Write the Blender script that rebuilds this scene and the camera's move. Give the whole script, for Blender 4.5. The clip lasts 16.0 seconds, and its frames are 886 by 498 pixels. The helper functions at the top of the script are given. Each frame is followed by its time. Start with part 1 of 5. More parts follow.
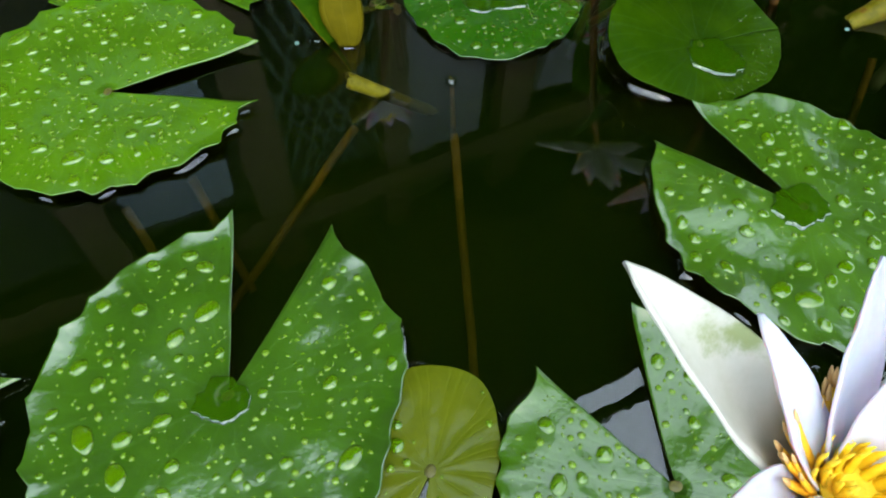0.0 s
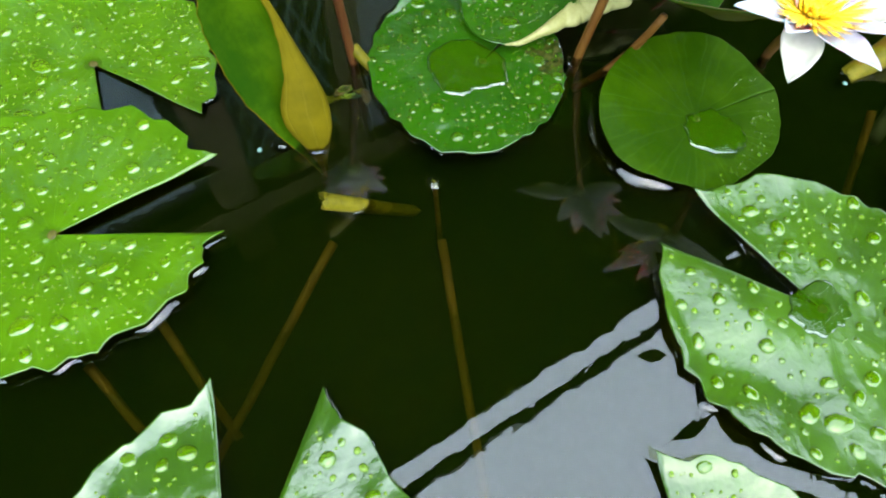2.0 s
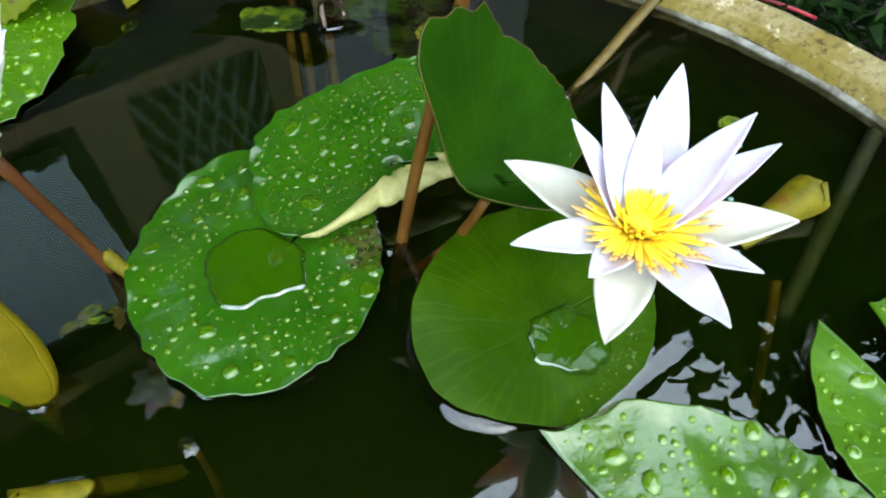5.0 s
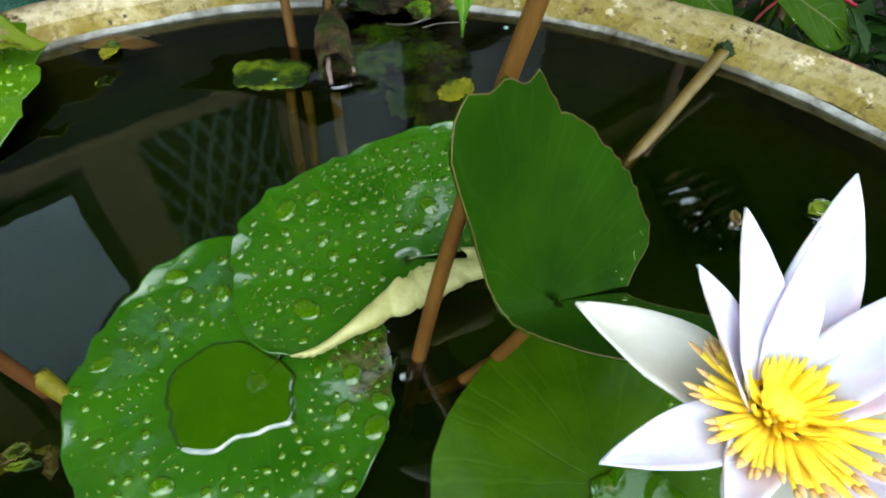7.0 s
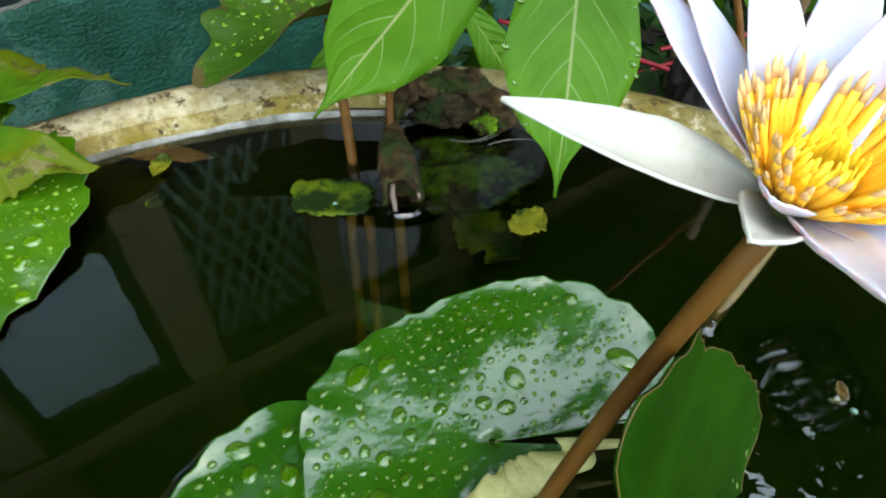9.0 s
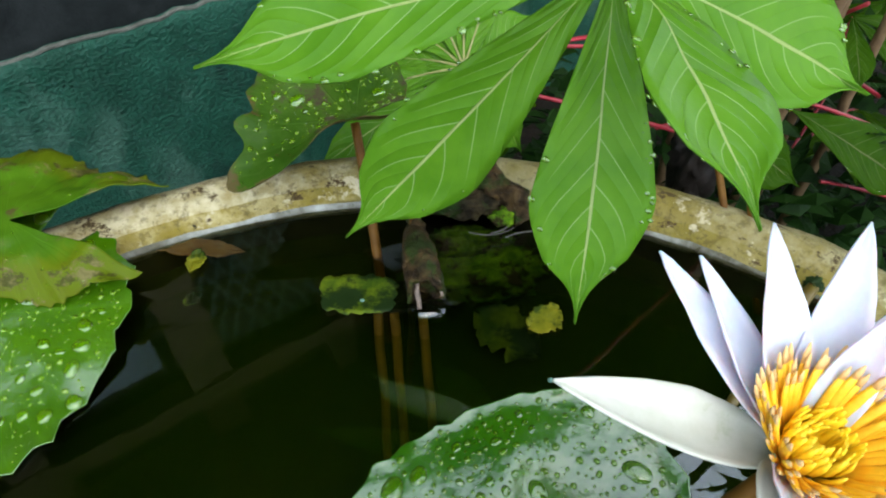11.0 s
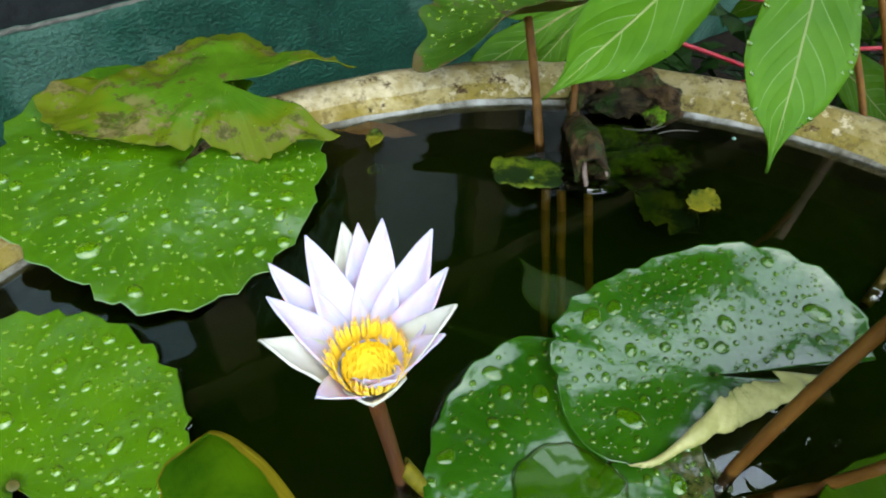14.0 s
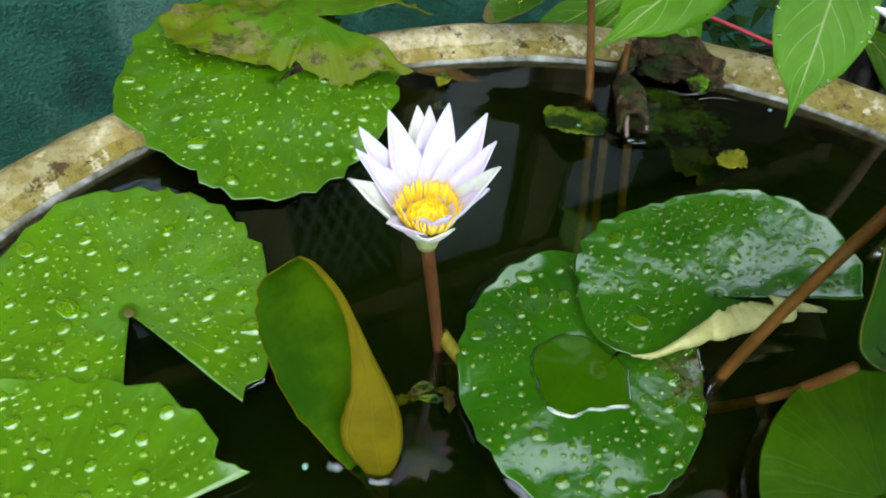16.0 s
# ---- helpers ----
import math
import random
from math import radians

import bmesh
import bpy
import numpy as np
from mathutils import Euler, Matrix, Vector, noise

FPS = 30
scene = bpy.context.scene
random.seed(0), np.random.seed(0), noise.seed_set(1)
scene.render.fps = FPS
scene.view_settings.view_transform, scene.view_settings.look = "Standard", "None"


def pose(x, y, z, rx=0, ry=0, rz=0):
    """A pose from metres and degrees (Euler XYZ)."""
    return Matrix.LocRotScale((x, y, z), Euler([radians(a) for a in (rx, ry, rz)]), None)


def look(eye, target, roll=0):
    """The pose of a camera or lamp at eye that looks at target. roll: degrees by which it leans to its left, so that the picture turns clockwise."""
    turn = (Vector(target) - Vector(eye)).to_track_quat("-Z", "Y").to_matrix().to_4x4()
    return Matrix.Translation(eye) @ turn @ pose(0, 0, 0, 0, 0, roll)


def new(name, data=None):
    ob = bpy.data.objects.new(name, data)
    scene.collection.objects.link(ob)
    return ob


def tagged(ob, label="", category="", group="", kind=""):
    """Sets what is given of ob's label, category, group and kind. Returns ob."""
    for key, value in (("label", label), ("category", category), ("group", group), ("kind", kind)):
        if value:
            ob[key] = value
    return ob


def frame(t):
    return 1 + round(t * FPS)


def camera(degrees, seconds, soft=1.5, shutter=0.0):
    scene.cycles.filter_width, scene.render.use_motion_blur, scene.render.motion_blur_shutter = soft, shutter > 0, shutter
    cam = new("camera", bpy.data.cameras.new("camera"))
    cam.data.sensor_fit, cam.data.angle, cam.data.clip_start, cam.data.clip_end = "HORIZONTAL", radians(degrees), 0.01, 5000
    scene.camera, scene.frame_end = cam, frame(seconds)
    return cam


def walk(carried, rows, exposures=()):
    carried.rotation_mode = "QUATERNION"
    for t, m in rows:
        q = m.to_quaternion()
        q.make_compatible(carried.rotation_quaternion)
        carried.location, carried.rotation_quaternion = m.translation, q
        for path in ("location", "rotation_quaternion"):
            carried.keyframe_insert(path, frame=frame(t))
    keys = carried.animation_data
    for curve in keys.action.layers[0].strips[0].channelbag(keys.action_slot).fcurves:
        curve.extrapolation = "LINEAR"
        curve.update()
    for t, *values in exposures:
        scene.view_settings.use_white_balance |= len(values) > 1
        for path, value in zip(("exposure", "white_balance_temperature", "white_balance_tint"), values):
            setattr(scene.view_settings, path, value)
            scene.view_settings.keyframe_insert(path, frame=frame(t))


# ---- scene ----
cam = camera(65.9, 16.0, 2.0)
METRES, EYE, TILT, LEAN, TURN = 0.9, 0.326, -56.75, -1.73, 0.0
ROWS = [
    (0.0, 0.0, 0.0, 0.0, 0.0, 0.0, 0.0),
    (0.5, -0.0153, -0.0075, 0.0237, -0.7, -0.01, 1.18),
    (1.0, -0.0267, 0.0023, 0.0567, -1.67, -1.52, 2.52),
    (1.5, -0.0312, 0.0171, 0.0846, -1.95, -2.7, 2.98),
    (2.0, -0.0137, 0.0426, 0.1122, -2.99, -3.7, 4.54),
    (2.5, 0.0211, 0.0626, 0.1397, -3.39, -4.24, 6.94),
    (3.0, 0.0596, 0.0742, 0.1575, -3.7, -3.59, 8.78),
    (3.5, 0.103, 0.0862, 0.1719, -4.55, -2.99, 10.2),
    (4.0, 0.1169, 0.1015, 0.1815, -4.5, -1.65, 9.36),
    (4.5, 0.1245, 0.1197, 0.1924, -4.52, -0.97, 8.87),
    (5.0, 0.1215, 0.1556, 0.1985, -4.18, 1.62, 8.48),
    (7.5, 0.1257, 0.2536, 0.2576, -3.27, 5.03, 7.48),
    (8.0, 0.1167, 0.261, 0.2765, -3.35, 5.1, 7.38),
    (8.5, 0.1084, 0.2647, 0.3001, -3.27, 5.71, 7.05),
    (9.0, 0.0947, 0.2657, 0.3252, -3.18, 6.67, 6.02),
    (9.5, 0.0944, 0.2734, 0.3455, -3.34, 6.57, 5.75),
    (10.0, 0.0982, 0.2745, 0.3714, -3.36, 6.28, 6.69),
    (12.5, 0.0131, 0.1667, 0.3781, -3.1, 6.53, 3.76),
    (13.0, -0.0138, 0.1664, 0.3509, -2.47, 6.61, 2.94),
    (13.5, -0.0232, 0.1888, 0.3238, -2.59, 6.89, 2.71),
    (14.0, -0.0359, 0.213, 0.2993, -2.47, 7.39, 3.3),
    (14.5, -0.0451, 0.2282, 0.2888, -2.57, 7.08, 3.59),
    (15.0, -0.0499, 0.2337, 0.2748, -2.08, 6.88, 3.49),
    (15.5, -0.0494, 0.2044, 0.2573, -1.0, 6.48, -0.09),
    (16.0, -0.0379, 0.1516, 0.2397, 0.79, 6.61, -3.11),
]
walk(cam, [(t, pose(0, 0, EYE, TILT, LEAN, TURN) @ pose(METRES * x, METRES * y, METRES * z, 90 + pitch, roll, yaw)) for t, x, y, z, yaw, pitch, roll in ROWS],
     [(t, stops, 6500, 2) for t, stops in ((0.0, -0.5), (0.5, -0.08), (1.0, 0.12), (1.5, 0.12), (2.5, 0.15), (3.5, 0.05), (5.2, -0.05), (7.5, -0.15), (8.0, 0.19), (8.5, 0.16), (9.0, -0.26), (9.5, -0.43), (10.2, -0.43), (12.5, -0.30), (14.0, -0.34), (16.0, -0.34))])

# ---- light ----
SKY, SUN = 5.0, 0.6

world = bpy.data.worlds.new("overcast_sky")
scene.world = world
world.use_nodes = True
wn, wl = world.node_tree.nodes, world.node_tree.links
wn.clear()
w_out, w_bg = wn.new("ShaderNodeOutputWorld"), wn.new("ShaderNodeBackground")
w_sky, w_mix = wn.new("ShaderNodeTexSky"), wn.new("ShaderNodeMix")
w_sky.sky_type, w_sky.sun_disc = "NISHITA", False
w_sky.sun_elevation, w_sky.sun_rotation = radians(62), radians(160)
w_sky.dust_density, w_sky.air_density = 4.0, 1.0
w_scale = wn.new("ShaderNodeVectorMath")
w_scale.operation = "SCALE"
w_scale.inputs["Scale"].default_value = 0.1
w_mix.data_type = "RGBA"
w_mix.inputs[0].default_value = 0.75
w_mix.inputs[7].default_value = (0.85, 0.95, 1.13, 1)
wl.new(w_sky.outputs[0], w_scale.inputs[0])
wl.new(w_scale.outputs[0], w_mix.inputs[6])
wl.new(w_mix.outputs[2], w_bg.inputs[0])
w_bg.inputs[1].default_value = SKY
wl.new(w_bg.outputs[0], w_out.inputs[0])
sun = new("sun", bpy.data.lights.new("sun", "SUN"))
sun.data.energy, sun.data.angle, sun.data.color = SUN, radians(45), (1.0, 0.97, 0.92)
sun.matrix_world = look((0.5, -1.2, 3.0), (0.05, 0.35, 0))


# ---- materials ----
class Nodes:
    """A short hand for building one node material."""

    def __init__(self, name):
        self.mat = bpy.data.materials.new(name)
        self.mat.use_nodes = True
        self.t = self.mat.node_tree
        self.t.nodes.clear()
        self.out = self.t.nodes.new("ShaderNodeOutputMaterial")

    def node(self, kind, operation="", data_type="", interpolation_type=""):
        n = self.t.nodes.new("ShaderNode" + kind)
        if operation:
            n.operation = operation
        if data_type:
            n.data_type = data_type
        if interpolation_type:
            n.interpolation_type = interpolation_type
        return n

    def wire(self, a, b):
        self.t.links.new(a, b)

    def place(self, scale=1.0, stretch=(1, 1, 1)):
        tc, mp = self.node("TexCoord"), self.node("Mapping")
        mp.inputs["Scale"].default_value = [scale * s for s in stretch]
        self.wire(tc.outputs["Object"], mp.inputs[0])
        return mp.outputs[0]

    def grain(self, scale, detail=4.0, rough=0.6, stretch=(1, 1, 1)):
        n = self.node("TexNoise")
        n.inputs["Scale"].default_value, n.inputs["Detail"].default_value, n.inputs["Roughness"].default_value = scale, detail, rough
        self.wire(self.place(1, stretch), n.inputs["Vector"])
        return n.outputs["Fac"]

    def ramp(self, fac, *stops):
        n = self.node("ValToRGB")
        e = n.color_ramp.elements
        while len(e) < len(stops):
            e.new(0.5)
        for el, (p, c) in zip(e, stops):
            el.position, el.color = p, (*c, 1) if len(c) == 3 else c
        self.wire(fac, n.inputs[0])
        return n.outputs[0]

    def mask(self, fac, low, high):
        n = self.node("MapRange", interpolation_type="SMOOTHSTEP")
        n.inputs[1].default_value, n.inputs[2].default_value = low, high
        self.wire(fac, n.inputs[0])
        return n.outputs[0]

    def calc(self, op, a, b=0.0, c=0.0):
        n = self.node("Math", operation=op)
        for i, v in enumerate((a, b, c)):
            if isinstance(v, (int, float)):
                n.inputs[i].default_value = v
            else:
                self.wire(v, n.inputs[i])
        return n.outputs[0]

    def mix(self, fac, a, b):
        n = self.node("Mix", data_type="RGBA")
        for i, v in ((0, fac), (6, a), (7, b)):
            if isinstance(v, (int, float)):
                n.inputs[i].default_value = v
            elif isinstance(v, tuple):
                n.inputs[i].default_value = (*v, 1)
            else:
                self.wire(v, n.inputs[i])
        return n.outputs[2]

    def bump(self, height, strength, distance=0.001, normal=None):
        n = self.node("Bump")
        n.inputs["Strength"].default_value, n.inputs["Distance"].default_value = strength, distance
        self.wire(height, n.inputs["Height"])
        if normal is not None:
            self.wire(normal, n.inputs["Normal"])
        return n.outputs[0]

    def surface(self, colour, rough=0.5, normal=None, **put):
        p = self.node("BsdfPrincipled")
        for key, v in (("Base Color", colour), ("Roughness", rough)):
            if isinstance(v, tuple):
                p.inputs[key].default_value = (*v, 1)
            elif isinstance(v, (int, float)):
                p.inputs[key].default_value = v
            else:
                self.wire(v, p.inputs[key])
        for key, v in put.items():
            p.inputs[key.replace("_", " ")].default_value = v
        if normal is not None:
            self.wire(normal, p.inputs["Normal"])
        return p.outputs[0]

    def done(self, shader):
        self.wire(shader, self.out.inputs[0])
        return self.mat


def leaf_material(name, dark, light, patch=None, patch_at=0.62, crisp=1.0, patch_scale=17, spots=0.0, gloss=0.3, veins=13, vein_light=0.07, thru=0.15, relief=0.5, wet=1.0, sheen=0.19, gleam=0.25, wrinkle=0.20, gold=None, scar=None):
    """A waxy lily blade: two greens, radial veins by the blade's own polar map, old patches and brown spots."""
    m = Nodes(name)
    uv = m.node("UVMap")
    sep = m.node("SeparateXYZ")
    m.wire(uv.outputs[0], sep.inputs[0])
    wob = m.calc("MULTIPLY", m.calc("SUBTRACT", m.grain(38, 2), 0.5), 0.03)
    ang = m.calc("MULTIPLY", m.calc("ADD", sep.outputs[0], wob), float(veins))
    saw = m.calc("ABSOLUTE", m.calc("SUBTRACT", m.calc("FRACT", ang), 0.5))
    vein = m.mask(saw, 0.075, 0.0)
    fork = m.calc("ABSOLUTE", m.calc("SUBTRACT", m.calc("FRACT", m.calc("MULTIPLY", ang, 2.0)), 0.5))
    vein = m.calc("MAXIMUM", vein, m.calc("MULTIPLY", m.mask(fork, 0.1, 0.0), m.mask(sep.outputs[1], 0.45, 0.8)))
    col = m.mix(m.mask(m.grain(24, 5), 0.32, 0.68), dark, light)
    col = m.mix(m.calc("MULTIPLY", m.grain(160, 3), 0.35), col, tuple(c * 0.72 for c in light))
    col = m.mix(m.calc("MULTIPLY", vein, vein_light), col, tuple(min(1, c * 1.7 + 0.02) for c in light))
    if patch:
        col = m.mix(m.mask(m.grain(patch_scale, 8, 0.72), patch_at - 0.06 * crisp, patch_at + 0.08 * crisp), col, patch)
    if spots:
        col = m.mix(m.mask(m.grain(46, 6, 0.7), 0.70 - 0.2 * spots, 0.76 - 0.2 * spots), col, (0.062, 0.048, 0.012))
    if crisp < 1:
        rim = m.calc("ADD", sep.outputs[1], m.calc("MULTIPLY", m.calc("SUBTRACT", m.grain(30, 5, 0.7), 0.5), 0.9))
        col = m.mix(m.mask(rim, 0.96, 1.04), col, (0.085, 0.066, 0.022))
    if gold:
        out = m.calc("ADD", sep.outputs[1], m.calc("MULTIPLY", m.calc("SUBTRACT", m.grain(26, 5, 0.65), 0.5), 1.4))
        col = m.mix(m.calc("MULTIPLY", m.mask(out, 0.50, 0.85), 0.9), col, gold)
        grey = m.calc("MULTIPLY", m.mask(m.grain(32, 8, 0.75, (1, 1.8, 1)), 0.525, 0.555), m.mask(sep.outputs[1], 0.25, 0.6))
        col = m.mix(m.calc("MULTIPLY", grey, 0.75), col, m.mix(m.mask(m.grain(70, 5, 0.7), 0.42, 0.58), (0.040, 0.032, 0.010), (0.170, 0.130, 0.055)))
    if scar:
        du = m.calc("MULTIPLY", m.calc("SUBTRACT", sep.outputs[0], scar[0]), 5.0)
        dv = m.calc("SUBTRACT", sep.outputs[1], scar[1])
        far = m.calc("SQRT", m.calc("ADD", m.calc("MULTIPLY", du, du), m.calc("MULTIPLY", dv, dv)))
        far = m.calc("ADD", far, m.calc("MULTIPLY", m.calc("SUBTRACT", m.grain(140, 5, 0.7), 0.5), 0.7))
        col = m.mix(m.calc("MULTIPLY", m.mask(far, 0.30, 0.18), 0.7), col, m.mix(m.mask(m.grain(320, 3), 0.4, 0.6), (0.022, 0.014, 0.004), (0.080, 0.052, 0.016)))
    soft = m.grain(60, 4)
    h = m.calc("ADD", m.calc("MULTIPLY", vein, -0.22), m.calc("MULTIPLY", soft, 1.0))
    ridge = m.calc("MULTIPLY", m.calc("SINE", m.calc("MULTIPLY", m.calc("ADD", sep.outputs[0], m.calc("MULTIPLY", wob, 2.0)), veins * 6.283)), m.mask(sep.outputs[1], 0.05, 0.6))
    fold = m.bump(m.calc("ADD", m.calc("ADD", m.calc("MULTIPLY", m.grain(26, 2, 0.5), 0.07), m.calc("MULTIPLY", m.grain(120, 3, 0.5), wrinkle)), m.calc("MULTIPLY", ridge, 0.12)), relief, 0.0030)
    nrm = m.bump(h, relief, 0.0012)
    nrm = m.bump(m.grain(700, 2), 0.12, 0.0004, nrm)
    rough = m.calc("ADD", m.calc("MULTIPLY", m.grain(90, 3), 0.16), gloss - 0.06)
    p = m.surface(col, rough, nrm, IOR=1.5, Specular_IOR_Level=gleam, Coat_Weight=wet, Coat_Roughness=sheen, Coat_IOR=2.3)
    m.wire(fold, p.node.inputs["Coat Normal"])
    tr = m.node("BsdfTranslucent")
    m.wire(col, tr.inputs[0])
    mx = m.node("MixShader")
    mx.inputs[0].default_value = thru
    m.wire(p, mx.inputs[1])
    m.wire(tr.outputs[0], mx.inputs[2])
    return m.done(mx.outputs[0])


def plain(name, a, b, scale=60, rough=0.5, relief=0.3, depth=0.001, stretch=(1, 1, 1), c=None, c_scale=14, c_at=0.6, **put):
    """Two tones by noise with relief, and a third tone in larger patches."""
    m = Nodes(name)
    n1 = m.grain(scale, 5, 0.65, stretch)
    col = m.mix(m.mask(n1, 0.3, 0.7), a, b)
    if c:
        col = m.mix(m.mask(m.grain(c_scale, 6, 0.65), c_at - 0.05, c_at + 0.07), col, c)
    nrm = m.bump(m.grain(scale * 2.2, 5, 0.65, stretch), relief, depth)
    r = m.calc("ADD", m.calc("MULTIPLY", n1, 0.2), rough - 0.1)
    return m.done(m.surface(col, r, nrm, **put))


def clear_material(name, tint, ior, rough=0.0, relief=0.0, scale=20.0, milk=None, milk_part=0.0):
    """Clear water: what lies below shows through, tinted, under a mirror sheen."""
    m = Nodes(name)
    tr, gl, fr, mx = m.node("BsdfTransparent"), m.node("BsdfGlossy"), m.node("Fresnel"), m.node("MixShader")
    tr.inputs[0].default_value = (*tint, 1)
    gl.inputs["Roughness"].default_value = rough
    fr.inputs["IOR"].default_value = ior
    if relief:
        nrm = m.bump(m.grain(scale, 3, 0.5), relief, 0.002)
        m.wire(nrm, gl.inputs["Normal"])
        m.wire(nrm, fr.inputs["Normal"])
    body = tr.outputs[0]
    if milk:
        df, m2 = m.node("BsdfDiffuse"), m.node("MixShader")
        df.inputs[0].default_value = (*milk, 1)
        m2.inputs[0].default_value = milk_part
        m.wire(body, m2.inputs[1])
        m.wire(df.outputs[0], m2.inputs[2])
        body = m2.outputs[0]
    m.wire(fr.outputs[0], mx.inputs[0])
    m.wire(body, mx.inputs[1])
    m.wire(gl.outputs[0], mx.inputs[2])
    return m.done(mx.outputs[0])


def wall_material():
    """Rough painted plaster: teal green, pitted, stained dark with pale chalky patches."""
    m = Nodes("green_plaster")
    col = m.mix(m.mask(m.grain(16, 5, 0.6), 0.3, 0.7), (0.007, 0.050, 0.029), (0.014, 0.080, 0.049))
    col = m.mix(m.calc("MULTIPLY", m.mask(m.grain(7, 5, 0.6, (1, 1, 0.45)), 0.50, 0.62), 0.85), col, (0.052, 0.126, 0.090))
    col = m.mix(m.calc("MULTIPLY", m.mask(m.grain(10, 6, 0.7, (1, 1, 0.4)), 0.56, 0.66), 0.6), col, (0.006, 0.022, 0.018))
    pit = m.grain(150, 4, 0.55, (1, 1, 1.2))
    # relief shading put into colour: pits darker, bumps lighter
    col = m.mix(m.calc("MULTIPLY", m.mask(pit, 0.48, 0.36), 0.4), col, (0.003, 0.016, 0.013))
    col = m.mix(m.calc("MULTIPLY", m.mask(pit, 0.58, 0.72), 0.5), col, (0.040, 0.105, 0.092))
    return m.done(m.surface(col, 0.5, m.bump(pit, 1.0, 0.0058), Specular_IOR_Level=0.25))


def rim_material(name, dark, light, ochre, ochre_at, olive_part):
    """Old concrete: cream, ochre lichen, brown and black stains, pitted."""
    m = Nodes(name)
    col = m.mix(m.mask(m.grain(70, 5), 0.3, 0.7), dark, light)
    col = m.mix(m.calc("MULTIPLY", m.mask(m.grain(10, 6, 0.7), ochre_at, ochre_at + 0.10), 0.75), col, ochre)
    at = m.node("SeparateXYZ")
    m.wire(m.place(), at.inputs[0])
    damp = m.calc("ADD", m.grain(4.5, 5, 0.65), m.calc("MULTIPLY", m.mask(at.outputs[0], 0.0, 0.22), 0.26))
    col = m.mix(m.calc("MULTIPLY", m.mask(damp, 0.50, 0.60), olive_part), col, (0.150, 0.122, 0.016))
    col = m.mix(m.mask(m.grain(50, 6, 0.7), 0.58, 0.63), col, (0.50, 0.43, 0.27))
    col = m.mix(m.mask(m.grain(33, 8, 0.75, (1, 1, 2)), 0.575, 0.625), col, (0.060, 0.036, 0.012))
    col = m.mix(m.mask(m.grain(56, 7, 0.8), 0.635, 0.675), col, (0.012, 0.010, 0.006))
    col = m.mix(m.calc("MULTIPLY", m.mask(m.grain(190, 4, 0.7), 0.50, 0.64), 0.5), col, (0.070, 0.050, 0.016))
    h = m.calc("ADD", m.grain(90, 6, 0.7), m.calc("MULTIPLY", m.grain(33, 8, 0.75, (1, 1, 2)), -1.2))
    return m.done(m.surface(col, 0.5, m.bump(h, 0.9, 0.003), Specular_IOR_Level=0.16))


PAD = leaf_material("lily_green", (0.034, 0.098, 0.0008), (0.060, 0.156, 0.001), gloss=0.36, wet=0.52, wrinkle=0.36, sheen=0.15)
PAD_MID = leaf_material("lily_mid_green", (0.040, 0.118, 0.0008), (0.066, 0.170, 0.001), gloss=0.38, wet=0.46, wrinkle=0.34, gleam=0.12)
PAD_SHEEN = leaf_material("lily_green_wet", (0.030, 0.090, 0.001), (0.050, 0.140, 0.0015), gloss=0.36, wet=0.78, wrinkle=0.34, sheen=0.16)
PAD_LIME = leaf_material("lily_lime", (0.056, 0.148, 0.0004), (0.086, 0.212, 0.0006), gloss=0.4, wet=0.46, gleam=0.12)
PAD_DEEP = leaf_material("lily_deep_green", (0.017, 0.052, 0.0003), (0.033, 0.080, 0.0005), gloss=0.42, relief=0.45, wet=0.02, gleam=0.035, wrinkle=0.30)
PAD_WORN = leaf_material("lily_worn_green", (0.015, 0.078, 0.001), (0.030, 0.116, 0.0015), (0.05, 0.042, 0.012), 0.72, 1.0, 17, 0.0, scar=(0.886, 0.80), gloss=0.34, relief=0.45, wet=0.56, gleam=0.08, wrinkle=0.34, sheen=0.15)
PAD_SICK = leaf_material("lily_yellowing", (0.046, 0.118, 0.003), (0.075, 0.165, 0.005), (0.082, 0.066, 0.020), 0.62, 0.3, 30, 0.5, gloss=0.6, relief=0.6, wet=0.03, sheen=0.3, gleam=0.06, gold=(0.098, 0.128, 0.003))
PAD_FOLD = leaf_material("lily_folded", (0.010, 0.044, 0.0003), (0.048, 0.104, 0.0008), gloss=0.6, wet=0.0, sheen=0.3, gleam=0.03, thru=0.22, vein_light=0.0, relief=0.3)
UNDER_OLIVE = leaf_material("lily_underside_olive", (0.034, 0.042, 0.001), (0.066, 0.066, 0.0015), gloss=0.5, wet=0.05, gleam=0.1)
PAD_DRY = leaf_material("lily_standing_green", (0.009, 0.040, 0.0003), (0.017, 0.062, 0.0005), gloss=0.55, wet=0.0, sheen=0.3, relief=0.3, gleam=0.04)
PAD_TORN = leaf_material("lily_ragged", (0.026, 0.072, 0.004), (0.058, 0.115, 0.012), (0.060, 0.050, 0.025), 0.57, 0.6, 24, 0.3, gloss=0.55, relief=0.7, wet=0.03, gleam=0.05)
PAD_OLIVE = leaf_material("lily_olive", (0.082, 0.112, 0.001), (0.125, 0.150, 0.002), gloss=0.45, wet=0.15, gleam=0.1)
UNDER_GOLD = leaf_material("lily_underside_gold", (0.080, 0.066, 0.001), (0.135, 0.108, 0.002), gloss=0.6, vein_light=0.10, wet=0.0, sheen=0.3, gleam=0.06, relief=1.0)
TUBE_GOLD = plain("rolled_leaf_gold", (0.085, 0.076, 0.002), (0.150, 0.128, 0.004), 120, 0.5, 0.4, 0.0006, c=(0.11, 0.060, 0.005), c_scale=60, c_at=0.6, Specular_IOR_Level=0.15)
